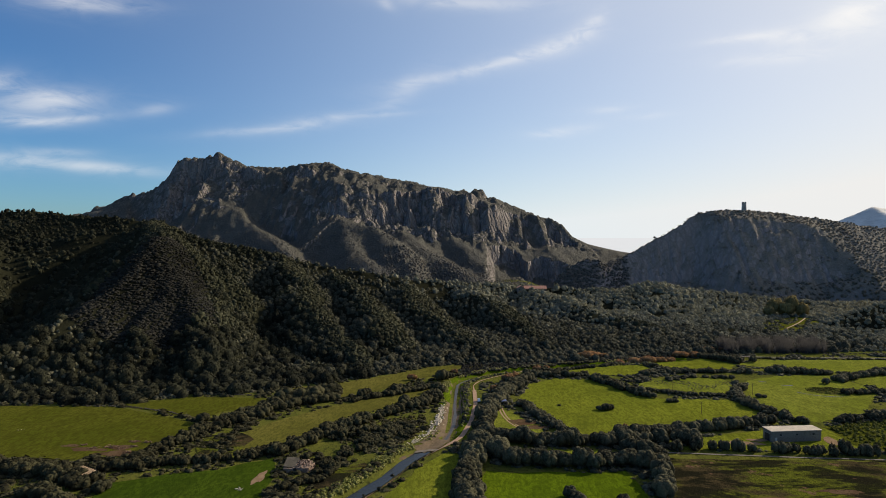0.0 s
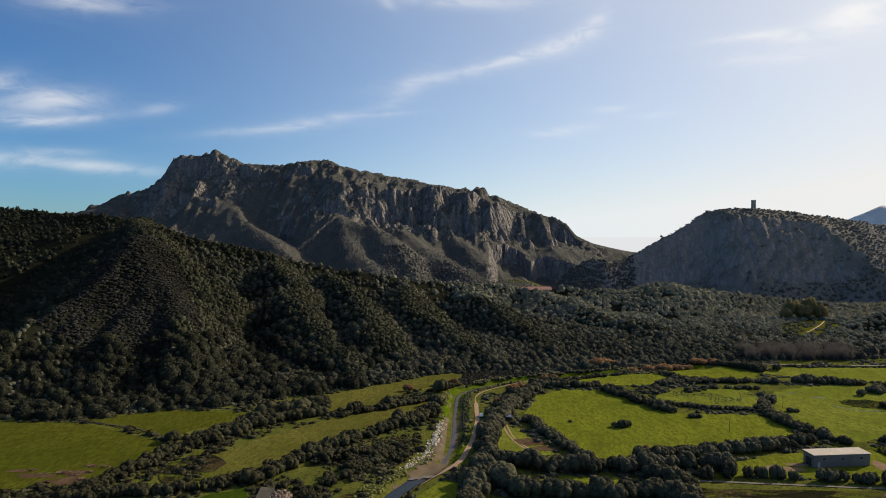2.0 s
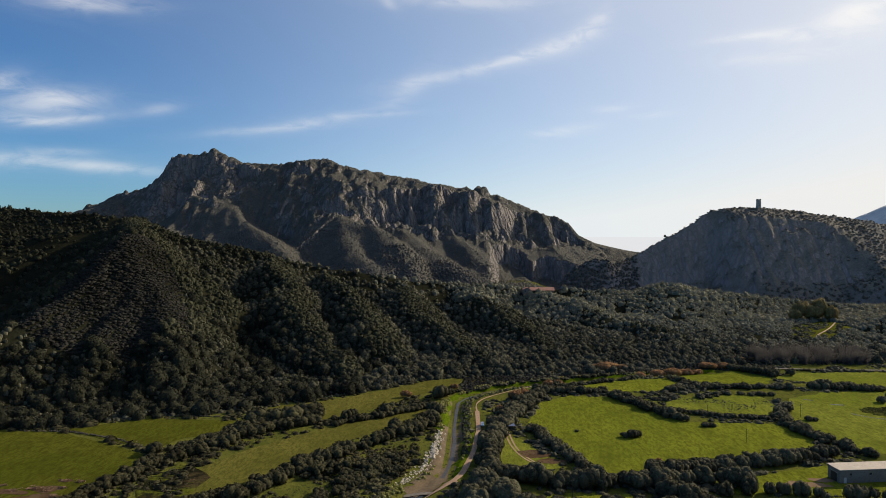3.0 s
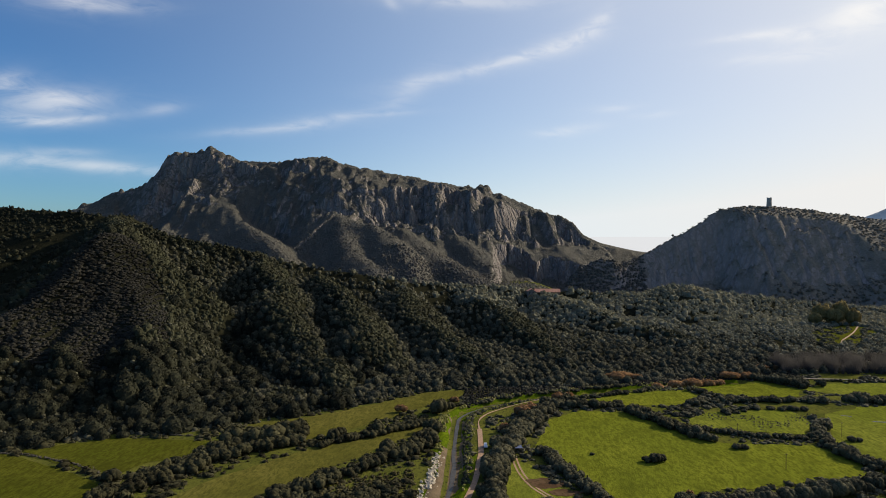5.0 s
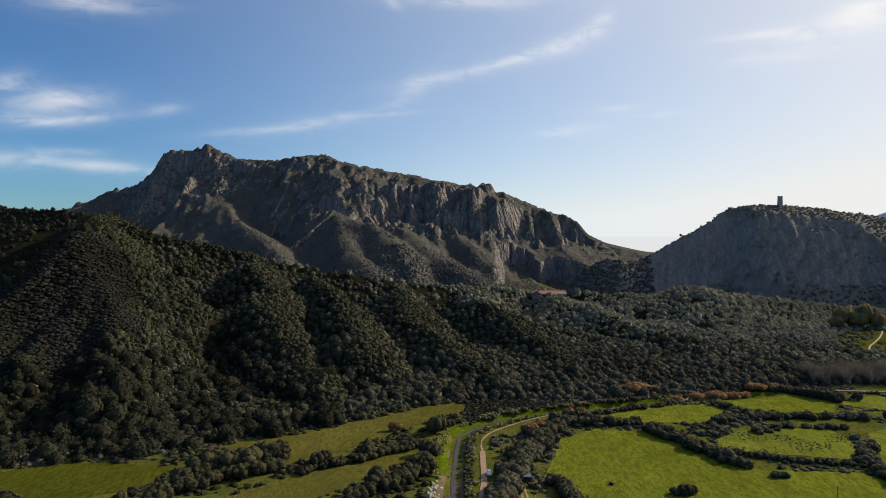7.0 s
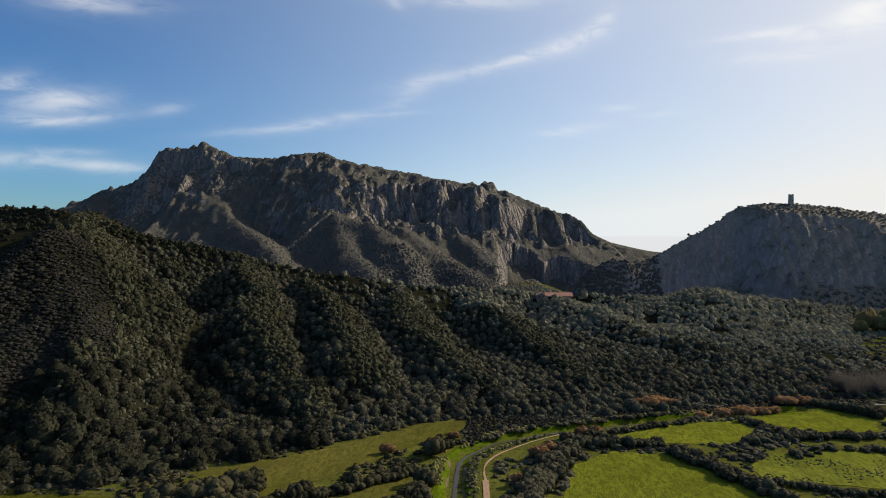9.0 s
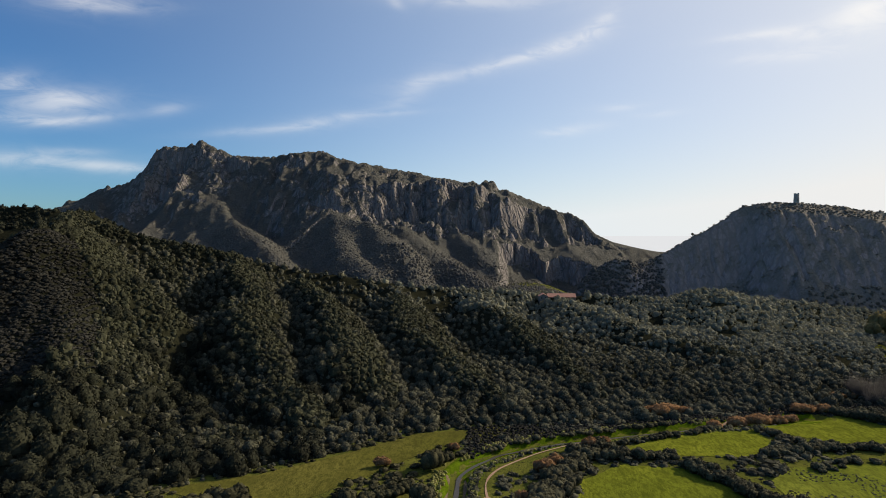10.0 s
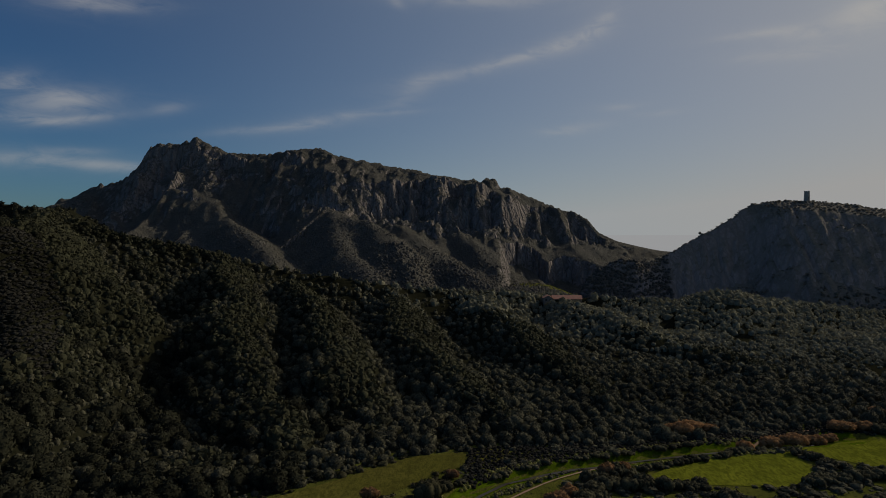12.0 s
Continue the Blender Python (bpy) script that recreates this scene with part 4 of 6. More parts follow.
DOT = [(v + np.array([0, 0, 0.2]), f) for v, f in (leafy(1, 450 + k, 0.30, 0.1, 5, 0.6) for k in range(12))]


def wood(name, label, area, spacing, protos, rmin, rmax, mat, seed, keep, tall=1.0):
    rng = np.random.default_rng(seed)
    x, y = jitter_grid(rng, *area, spacing)
    ok = in_view(x, y) & keep(x, y)
    x, y = x[ok], y[ok]
    size = rng.uniform(0, 1, len(x)) ** 1.5
    patch = fbm(x / 40, y / 40, 3, seed + 3)
    r = (rmin + (rmax - rmin) * size) * (0.65 + 0.7 * patch)
    h = r * rng.uniform(0.85, 1.3, len(x)) * tall
    ob = scatter_mesh(name, protos, x, y, land_z(x, y) - 0.1 * r, r, h, mat, rng)
    return tagged(ob, label, "trees", kind="stuff")


def foot_y(x):
    return np.interp(x, [p[0] for p in FOOT], [p[1] for p in FOOT])


def inside(x, y, outline):
    """Which places lie in an outline."""
    hit = np.zeros(np.shape(x), bool)
    for (ax, ay), (bx, by) in zip(outline, outline[1:] + outline[:1]):
        if ay != by:
            cross = (ay > y) != (by > y)
            hit ^= cross & (x < (bx - ax) * (y - ay) / (by - ay) + ax)
    return hit


HEATHLAND = [(-282, 388), (-250, 374), (-204, 378), (-184, 418), (-212, 466), (-244, 494), (-262, 474)]


def heath(x, y):
    """The low heath on the flank of the nearest spur."""
    e = 16 * (fbm(x / 18, y / 18, 3, 77) - 0.5)
    return inside(x + e, y - e, HEATHLAND) * 1.0


def hill_wood(x, y):
    return (y > foot_y(x) + 1) & (hash2(np.floor(x * 3), np.floor(y * 3), 9) > heath(x, y)) & (fbm(x / 22, y / 22, 3, 15) > 0.19)


CLEARING = [(262, 562), (284, 560), (312, 592), (338, 622), (350, 652), (336, 668), (306, 646), (282, 618), (268, 588)]
GLADES = (CLEARING, [(45, 745), (58, 746), (86, 749), (88, 764), (45, 764)], [(380, 560), (430, 575), (440, 590), (390, 580)], [(215, 560), (250, 566), (246, 572), (212, 568)])


def no_glade(x, y):
    ok = np.ones(np.shape(x), bool)
    for g in GLADES:
        ok &= ~inside(x, y, g)
    return ok


HOLLOW = [(-520, 600), (-475, 648), (-410, 668), (-345, 612), (-275, 475), (-292, 430), (-400, 500)]


def open_hill(x, y):
    """The wooded slopes; behind the first spur trees stand far apart, so near-black soil gives the hollow's shade."""
    return hill_wood(x, y) & no_glade(x, y) & (~inside(x, y, HOLLOW) | (hash2(np.floor(x * 5), np.floor(y * 5), 19) > 0.7))


def haze_share(x, y):
    """How much of the wood has leaves lightened for haze: more with distance up the valley."""
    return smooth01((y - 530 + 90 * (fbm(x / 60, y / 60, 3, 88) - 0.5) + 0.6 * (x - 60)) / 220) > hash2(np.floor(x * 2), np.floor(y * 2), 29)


def dim_share(x, y):
    """Leaves dimmed for weaker light keep to the foot of the hill at its near end."""
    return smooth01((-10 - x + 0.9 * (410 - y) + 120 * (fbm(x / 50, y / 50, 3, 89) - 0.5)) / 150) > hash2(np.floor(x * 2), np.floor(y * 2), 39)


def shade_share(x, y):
    """Shade is put into the leaf colour again on the high ground at the near end."""
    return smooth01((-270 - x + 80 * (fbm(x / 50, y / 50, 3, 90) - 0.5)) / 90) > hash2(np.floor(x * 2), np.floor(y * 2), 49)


def scrubby(x, y):
    """The rounded backs of the spurs and their open flanks, where only low maquis grows."""
    bowl = (hill_z(x + 16, y) + hill_z(x - 16, y) + hill_z(x, y + 16) + hill_z(x, y - 16)) / 4 - hill_z(x, y)
    east = (hill_z(x - 6, y) - hill_z(x + 6, y)) / 12
    open_slope = smooth01((0.5 - bowl + 3.5 * (east - 0.25) + 5 * (fbm(x / 30, y / 30, 3, 17) - 0.5)) / 1.6) * smooth01((y - foot_y(x) - 14 - 70 * smooth01((-120 - x) / 60)) / 20)
    return 0.9 * open_slope > hash2(np.floor(x * 4), np.floor(y * 4), 59)


wood("slope_maquis", "low olive-brown maquis on the open backs of the spurs", (-520, 330, 310, 660), 2.9, TINY, 1.5, 2.9, LEAF_OLIVE, 61, lambda x, y: open_hill(x, y) & scrubby(x, y) & ~haze_share(x, y))
wood("slope_scrub", "low haze-lightened maquis on the open backs of the spurs", (-100, 330, 420, 660), 3.6, TINY, 1.4, 2.8, LEAF_HAZE_TINT, 62, lambda x, y: open_hill(x, y) & scrubby(x, y) & haze_share(x, y))
wood("hill_trees", "dense dark green oaks on the lower hillside", (-520, 330, 298, 510), 5.7, FOREST, 2.0, 4.1, LEAF_MAQUIS, 1, lambda x, y: open_hill(x, y) & ~scrubby(x, y) & ~haze_share(x, y) & ~dim_share(x, y))
wood("lower_oaks", "oaks dimmed for weaker light along the hill's foot", (-520, -20, 298, 510), 6.5, FOREST, 2.7, 5.4, LEAF_DIMMED, 1, lambda x, y: open_hill(x, y) & ~scrubby(x, y) & dim_share(x, y))
wood("pale_oaks", "haze-lightened oaks on the lower slopes", (-100, 330, 298, 510), 4.8, FOREST, 1.5, 3.0, LEAF_HAZE_TINT, 31, lambda x, y: open_hill(x, y) & ~scrubby(x, y) & haze_share(x, y))
wood("upper_trees", "dense dark green oaks on the upper hillside", (-640, 330, 510, 660), 5.3, SHRUB, 1.8, 3.7, LEAF_MAQUIS, 12, lambda x, y: open_hill(x, y) & ~scrubby(x, y) & ~haze_share(x, y) & ~shade_share(x, y))
wood("shaded_oaks", "oaks darkened for shade at the hill's high end", (-640, -200, 510, 660), 5.3, SHRUB, 1.8, 3.7, LEAF_DIMMED, 12, lambda x, y: open_hill(x, y) & ~scrubby(x, y) & shade_share(x, y))
wood("mixed_trees", "haze-lightened oaks among darker ones on the upper hillside", (-640, 330, 510, 660), 4.7, SHRUB, 1.4, 2.9, LEAF_HAZE_TINT, 12, lambda x, y: open_hill(x, y) & ~scrubby(x, y) & haze_share(x, y))
wood("hill_maquis", "olive-green maquis shrubs between the oaks", (-480, 330, 298, 480), 3.3, DOT, 0.9, 1.8, LEAF_MAQUIS, 11, open_hill)
wood("crest_trees", "dark green maquis along the hill's crest", (-760, 200, 660, 900), 5.6, TINY, 1.3, 3.1, LEAF_MAQUIS, 2, lambda x, y: (fbm(x / 22, y / 22, 3, 15) > 0.28) & ~shade_share(x, y) & ~haze_share(x, y) & no_glade(x, y))
wood("dark_crest_trees", "maquis darkened for shade along the hill's high crest", (-760, -200, 660, 900), 5.6, TINY, 1.3, 3.1, LEAF_DIMMED, 2, lambda x, y: (fbm(x / 22, y / 22, 3, 15) > 0.28) & shade_share(x, y))
wood("far_wood", "haze-lightened wood at the far end of the valley", (-200, 620, 660, 960), 4.7, TINY, 2.1, 4.2, LEAF_HAZE_TINT, 14, lambda x, y: haze_share(x, y) & (fbm(x / 22, y / 22, 3, 15) > 0.28) & no_glade(x, y) & ((x < 200) | (y < 830 + 40 * (fbm(x / 40, y / 40, 2, 16) - 0.5))))
wood("gap_wood", "scrubby wood in the gap between the hills", (-160, 300, 900, 1120), 5.6, DOT, 1.4, 3.0, LEAF_FAR_HAZE, 15, lambda x, y: x < 1e6)
wood("valley_wood", "dense haze-lightened oak wood on the valley floor", (330, 620, 470, 660), 4.8, SHRUB, 1.3, 2.9, LEAF_HAZE_TINT, 3, lambda x, y: (y > foot_y(x) + 4) & no_glade(x, y))
wood("heath_shrubs", "low dark heath shrubs on the slope", (-310, -150, 360, 520), 2.0, TINY, 1.4, 2.3, HEATH, 4, lambda x, y: heath(x, y) > 0.5, 0.5)
wood("foothill_scrub", "dark scrub on the mountain's foothills", (-1000, 150, 900, 1200), 7.6, DOT, 1.5, 2.8, LEAF_FAR_HAZE, 5, lambda x, y: fbm(x / 60, y / 60, 3, 25) > 0.24, 0.5)
wood("lower_hill_scrub", "haze-paled scrub on the tower hill's foot", (150, 920, 790, 1096), 7.0, DOT, 1.9, 3.6, LEAF_FOOT_HAZE, 8, lambda x, y: (land_z(x, y) < 30) & (y < 1090 + 30 * (fbm(x / 30, y / 30, 2, 27) - 0.5)))
wood("upper_hill_scrub", "haze-paled scrub on the steep face of the tower hill", (140, 920, 1040, 1240), 5.2, DOT, 1.7, 3.2, LEAF_PALE_HAZE, 9, tall=0.6, keep=lambda x, y: (tower_hill_z(x, y) > -20) & (tower_hill_z(x, y + 4) - tower_hill_z(x, y - 4) < 6.4) & ((y > 1086 + 30 * (fbm(x / 30, y / 30, 2, 27) - 0.5)) | (x < 260)) & (y < np.interp(x, [p[0] for p in TOWER_CREST], [p[1] for p in TOWER_CREST]) + 7) & (np.hypot(x - 520, y - 1228) > 9))
wood("knoll_scrub", "dense haze-paled scrub on the rocky knoll", (132, 284, 1040, 1184), 3.2, DOT, 2.4, 3.9, LEAF_FAR_HAZE, 71, lambda x, y: (tower_hill_z(x, y) > -30) & (y < along_x(x, TOWER_CREST, 1) + 6) & (fbm(x / 14, y / 14, 2, 72) > 0.12), 0.8)
wood("mountain_scrub", "scattered dark scrub on the mountain", (-1250, 240, 1190, 1440), 8.8, DOT, 1.0, 2.1, LEAF_FAR_HAZE, 6, lambda x, y: fbm(x / 50, y / 50, 4, 35) > 0.40, 0.5)

OAKS = [crown(500 + k, 9, 2, 1100, 0.10, 0.24) for k in range(8)]
OAK_MESH = [mesh_of("crown", v, f, LEAF_OAK) for v, f in OAKS]
DIM_MESH = [mesh_of("crown", v, f, LEAF_LEFT_DIM) for v, f in OAKS]
OAK_LIGHT = [crown(600 + k, 5, 1, 260, 0.16, 0.16) for k in range(10)]


def trunk_mesh(seed):
    """A tapered trunk, one metre high, with three limbs."""
    rng = np.random.default_rng(seed)
    bm = bmesh.new()
    runs = [((0, 0, -0.05), (0.03, 0.02, 0.62), 0.055, 0.035)]
    for k in range(3):
        a = k * 2.1 + rng.uniform(-0.4, 0.4)
        runs.append(((0.03, 0.02, 0.45), (0.3 * math.cos(a), 0.3 * math.sin(a), 0.95), 0.03, 0.012))
    for p, q, r0, r1 in runs:
        p, q = Vector(p), Vector(q)
        d = q - p
        m = Matrix.Translation((p + q) / 2) @ d.to_track_quat("Z", "Y").to_matrix().to_4x4()
        bmesh.ops.create_cone(bm, segments=7, radius1=r0, radius2=r1, depth=d.length, cap_ends=True, matrix=m)
    me = bpy.data.meshes.new("trunk")
    bm.to_mesh(me)
    bm.free()
    me.materials.append(BARK)
    return me


TRUNKS = [trunk_mesh(k) for k in range(3)]


def tree(x, y, radius, height, k, label, group="", land=ground_z):
    """A tree of its own: trunk and crown under an empty at its foot."""
    base = new("tree")
    z = float(land(x, y))
    base.location, base.rotation_euler = (x, y, z - 0.1), (0, 0, (k * 2.399) % 6.283)
    t = new("trunk", TRUNKS[k % 3])
    t.parent, t.scale = base, (height, height, height * 0.62)
    # crowns left of the stream take the dimmed leaf colour
    c = new("crown", (DIM_MESH if x < -12 else OAK_MESH)[k % 8])
    low = height < 2.0 * radius
    c.parent, c.location, c.scale = base, (0, 0, height * (-0.12 if low else 0.34 if height > 2.0 * radius else 0.1)), (radius, radius, height * (0.76 if low else 0.50 if height > 2.0 * radius else 0.62))
    return tagged(base, label, "tree", group)


HEDGES = []


def hedge(line, rows, spacing, radius, height, jitter):
    HEDGES.append((line, rows, spacing, radius, height, jitter))


hedge([(-6, 150), (-4, 187), (-3, 203), (-2, 228), (2, 262)], 3, 3.6, 2.6, 6.5, 3.2)
hedge([(3, 266), (5, 302), (12, 330), (22, 352)], 3, 3.6, 2.5, 6.0, 3.0)
hedge([(12, 330), (29, 373), (42, 393)], 3, 3.8, 2.5, 5.5, 4.0)
hedge([(7, 262), (27, 256), (60, 258), (75, 262), (91, 259)], 2, 3.8, 2.7, 6.5, 1.5)
hedge([(62, 270), (89, 275), (120, 284), (136, 292)], 2, 3.6, 2.2, 5.2, 1.3)
hedge([(3, 247), (12, 234), (33, 233), (66, 234)], 2, 3.8, 2.8, 7.0, 1.5)
hedge([(60, 250), (72, 240), (66, 220), (62, 205)], 2, 4.0, 2.7, 6.5, 1.5)
hedge([(22, 315), (31, 292), (40, 268)], 2, 3.6, 2.2, 5.0, 1.2)
hedge([(70, 374), (80, 358), (94, 334)], 3, 3.6, 2.3, 5.0, 2.2)
hedge([(93, 349), (115, 341), (139, 337)], 1, 3.2, 1.6, 3.2, 0.8)
hedge([(150, 357), (141, 340), (139, 320), (146, 302), (152, 292)], 2, 4.0, 2.2, 4.8, 2.0)
hedge([(36, 381), (50, 383), (70, 382)], 2, 3.8, 2.2, 4.6, 1.2)
hedge([(100, 388), (125, 396), (160, 399), (175, 397)], 2, 4.4, 1.9, 4.0, 1.5)
hedge([(185, 402), (210, 398), (222, 396)], 2, 4.2, 2.6, 5.5, 1.5)
hedge([(112, 421), (122, 402), (140, 399)], 1, 4.0, 2.0, 4.2, 1.5)
hedge([(160, 446), (172, 436), (182, 426)], 2, 4.2, 2.6, 6.0, 2.2)
hedge([(112, 372), (130, 384), (160, 384)], 2, 4.5, 1.5, 2.6, 2.2)
hedge([(214, 378), (235, 390), (261, 405)], 2, 4.2, 2.4, 5.0, 2.2)
hedge([(203, 349), (214, 351), (226, 353)], 2, 4.5, 2.0, 4.0, 1.5)
hedge([(168, 294), (183, 300), (200, 304), (225, 306)], 2, 4.2, 2.3, 5.0, 1.6)
hedge([(78, 252), (90, 254), (104, 254), (114, 253)], 1, 4.6, 2.3, 7.6, 0.8)
hedge([(118, 253), (135, 252), (160, 252), (200, 253), (240, 254)], 1, 4.4, 2.4, 7.8, 1.0)
hedge([(-133, 226), (-126, 250), (-123, 264), (-116, 284), (-104, 312), (-94, 331)], 3, 3.8, 2.4, 5.0, 2.6)
hedge([(-100, 318), (-85, 338), (-76, 322)], 2, 4.0, 2.4, 5.0, 2.0)
hedge([(-140, 218), (-117, 226), (-97, 231), (-84, 241)], 2, 3.8, 2.3, 5.0, 1.6)
hedge([(-82, 238), (-72, 258), (-62, 276), (-50, 290), (-38, 302), (-27, 318), (-23, 338)], 2, 4.2, 2.7, 6.0, 2.6)
hedge([(-66, 318), (-52, 330), (-38, 340), (-26, 350)], 2, 3.4, 1.9, 3.6, 1.0)
hedge([(-260, 222), (-210, 221), (-182, 220), (-156, 213), (-132, 203)], 3, 4.2, 2.8, 6.0, 3.0)
hedge([(-150, 196), (-135, 186), (-128, 165)], 3, 4.2, 2.8, 6.0, 3.5)
hedge([(-74, 232), (-60, 228), (-52, 240), (-44, 258), (-36, 275)], 3, 4.6, 2.0, 3.8, 4.5)
hedge([(-66, 205), (-58, 215), (-54, 228)], 2, 4.4, 1.8, 3.2, 3.0)
hedge([(42, 393), (60, 402), (86, 414), (104, 424)], 1, 4.2, 1.6, 3.0, 1.2)
hedge([(-30, 366), (-20, 372), (-12, 380)], 1, 4.0, 1.8, 3.0, 1.5)
hedge([(-2, 388), (20, 402), (56, 418), (96, 432)], 1, 4.6, 1.5, 2.2, 1.2)
hedge([(186, 446), (240, 445), (330, 447)], 1, 3.0, 1.0, 1.9, 0.5)
hedge([(-118, 268), (-112, 282), (-106, 294), (-98, 305), (-88, 315), (-79, 322)], 2, 4.4, 3.0, 6.0, 2.4)
hedge([(-104, 316), (-96, 321), (-88, 327), (-80, 332)], 2, 4.6, 3.8, 8.0, 3.0)
LONE = ((-129, 278, 3.4, 5.4), (-37.5, 311, 3.4, 6.6), (-46, 336, 3.2, 6.0), (-22, 367, 4.8, 8.0), (-18.5, 372, 3.0, 5.2), (64, 309, 2.6, 4.0), (67, 310, 2.2, 3.4), (61, 309, 1.8, 2.8), (101, 326, 2.0, 2.4), (104, 326, 1.8, 2.2), (152, 338, 2.0, 2.6), (155, 338, 1.6, 2.0), (42, 315, 1.0, 1.4),
        (-63, 325, 3.2, 6.0), (-60, 329, 2.8, 5.5), (33, 200, 2.8, 5.0), (31, 205, 2.6, 4.6), (47, 197, 3.0, 5.4), (135, 200, 2.6, 4.0), (206, 372, 2.4, 4.2), (178, 436, 3.4, 6.2), (190, 432, 2.8, 5.0))


def hedgerows():
    rng = np.random.default_rng(77)
    spots = []
    for line, rows, spacing, radius, height, jitter in HEDGES:
        pts = np.array(line, float)
        seg = np.hypot(*np.diff(pts, axis=0).T)
        total = seg.sum()
        at = np.concatenate([[0], np.cumsum(seg)])
        for row in range(rows):
            s = rng.uniform(0, spacing)
            while s < total:
                x, y = np.interp(s, at, pts[:, 0]), np.interp(s, at, pts[:, 1])
                k = rng.choice([0.45, 0.8, 1.0, 1.3], p=[0.25, 0.35, 0.25, 0.15]) * rng.uniform(0.85, 1.15)
                spots.append((x + rng.normal() * jitter * 0.55, y + rng.normal() * jitter * 0.55, (1.1 if y < 300 else 1.25) * radius * (0.68 + 0.58 * k), (1.15 if y < 300 else 1.25) * height * (0.38 + 0.52 * k)))
                s += spacing * rng.choice([0.65, 1.0, 1.6], p=[0.42, 0.43, 0.15]) * rng.uniform(0.9, 1.15)
    return spots


spots = hedgerows()
# the trees nearest to the lower valley stand singly; the rest are one mass
singles = [s for s in spots if s[1] < 300 and s[2] > 2.0][:270]
rest = [s for s in spots if s not in singles]
for k, (x, y, r, h) in enumerate(LONE):
    tree(x, y, r, h, k + 3, "dark green rounded bush standing alone in a meadow" if h < 5.5 else "dark round-crowned oak at the edge of a meadow")
for k, (x, y, r, h) in enumerate(singles):
    tree(x, y, r, h, k, "dark green evergreen oak in a hedgerow", "hedgerow trees")
tree(342, 1206, 2.5, 7.8, 5, "lone tree on the rocky shoulder of the watchtower hill", land=tower_hill_z)
rng = np.random.default_rng(5)
# two leaf colours by side; the left one is darkened for weaker light
for name, label, mat, side in (("hedge_trees", "green hedgerows of oak and lentisk", LEAF_OAK, 1), ("dark_hedge_trees", "hedgerows with leaves dimmed left of the stream", LEAF_LEFT_DIM, -1)):
    a = np.array([s for s in rest if (s[0] + 12) * side > 0])
    tagged(scatter_mesh(name, OAK_LIGHT, a[:, 0], a[:, 1], ground_z(a[:, 0], a[:, 1]) - 0.25 * a[:, 3], a[:, 2], a[:, 3] * 0.72, mat, rng), label, "hedge", kind="stuff")


def valley_scrub():
    """Low scrub on the rough ground that is neither meadow, stream nor track."""
    rng = np.random.default_rng(91)
    x, y = jitter_grid(rng, -300, 330, 165, 470, 3.0)
    ok = in_view(x, y, 10) & (y < foot_y(x) + 4)
    ok &= line_distance(x, y, RIVER)[0] > 6
    ok &= line_distance(x, y, TRACK_LINE)[0] > 3
    ok &= line_distance(x, y, [(-17, 314), (-17.5, 295), (-20, 277), (-25.5, 260), (-30, 252)])[0] > 3.2
    for _, _, outline in MEADOWS:
        ok &= ~inside(x, y, outline)
    ok &= ~inside(x, y, [(66, 243), (260, 243), (260, 251), (66, 253)])
    ok &= fbm(x / 14, y / 14, 3, 44) > 0.42
    x, y = x[ok], y[ok]
    r = rng.uniform(0.7, 2.3, len(x)) * (0.5 + fbm(x / 25, y / 25, 2, 47))
    h = r * rng.uniform(0.35, 0.75, len(x))
    for name, label, mat, side in (("valley_scrub", "low green scrub on rough ground between the meadows", LEAF_MAQUIS, 1), ("dark_scrub", "low scrub dimmed for weaker light on rough ground beside the stream", LEAF_LEFT_DIM, -1)):
        s = (x + 14) * side > 0
        tagged(scatter_mesh(name, TINY, x[s], y[s], ground_z(x[s], y[s]) - 0.1, r[s], h[s], mat, rng), label, "scrub", kind="stuff")


valley_scrub()

# ---- buildings and small things ----


def box(bm, x0, x1, y0, y1, z0, z1):
    vs = [bm.verts.new(p) for p in ((x0, y0, z0), (x1, y0, z0), (x1, y1, z0), (x0, y1, z0), (x0, y0, z1), (x1, y0, z1), (x1, y1, z1), (x0, y1, z1))]
    for f in ((3, 2, 1, 0), (4, 5, 6, 7), (0, 1, 5, 4), (1, 2, 6, 5), (2, 3, 7, 6), (3, 0, 4, 7)):
        bm.faces.new([vs[k] for k in f])
    return vs


def boxed(name, mat, parent, *dims, label="", bevel=0.0):
    bm = bmesh.new()
    for d in dims:
        box(bm, *d)
    if bevel:
        bmesh.ops.bevel(bm, geom=bm.edges[:], offset=bevel, segments=1, affect="EDGES", clamp_overlap=True)
    return part(name, bm, mat, parent, label)


def base_at(name, x, y, turn=0.0, z=None):
    ob = new(name)
    ob.location, ob.rotation_euler = (x, y, float(ground_z(x, y)) if z is None else z), (0, 0, radians(turn))
    return ob


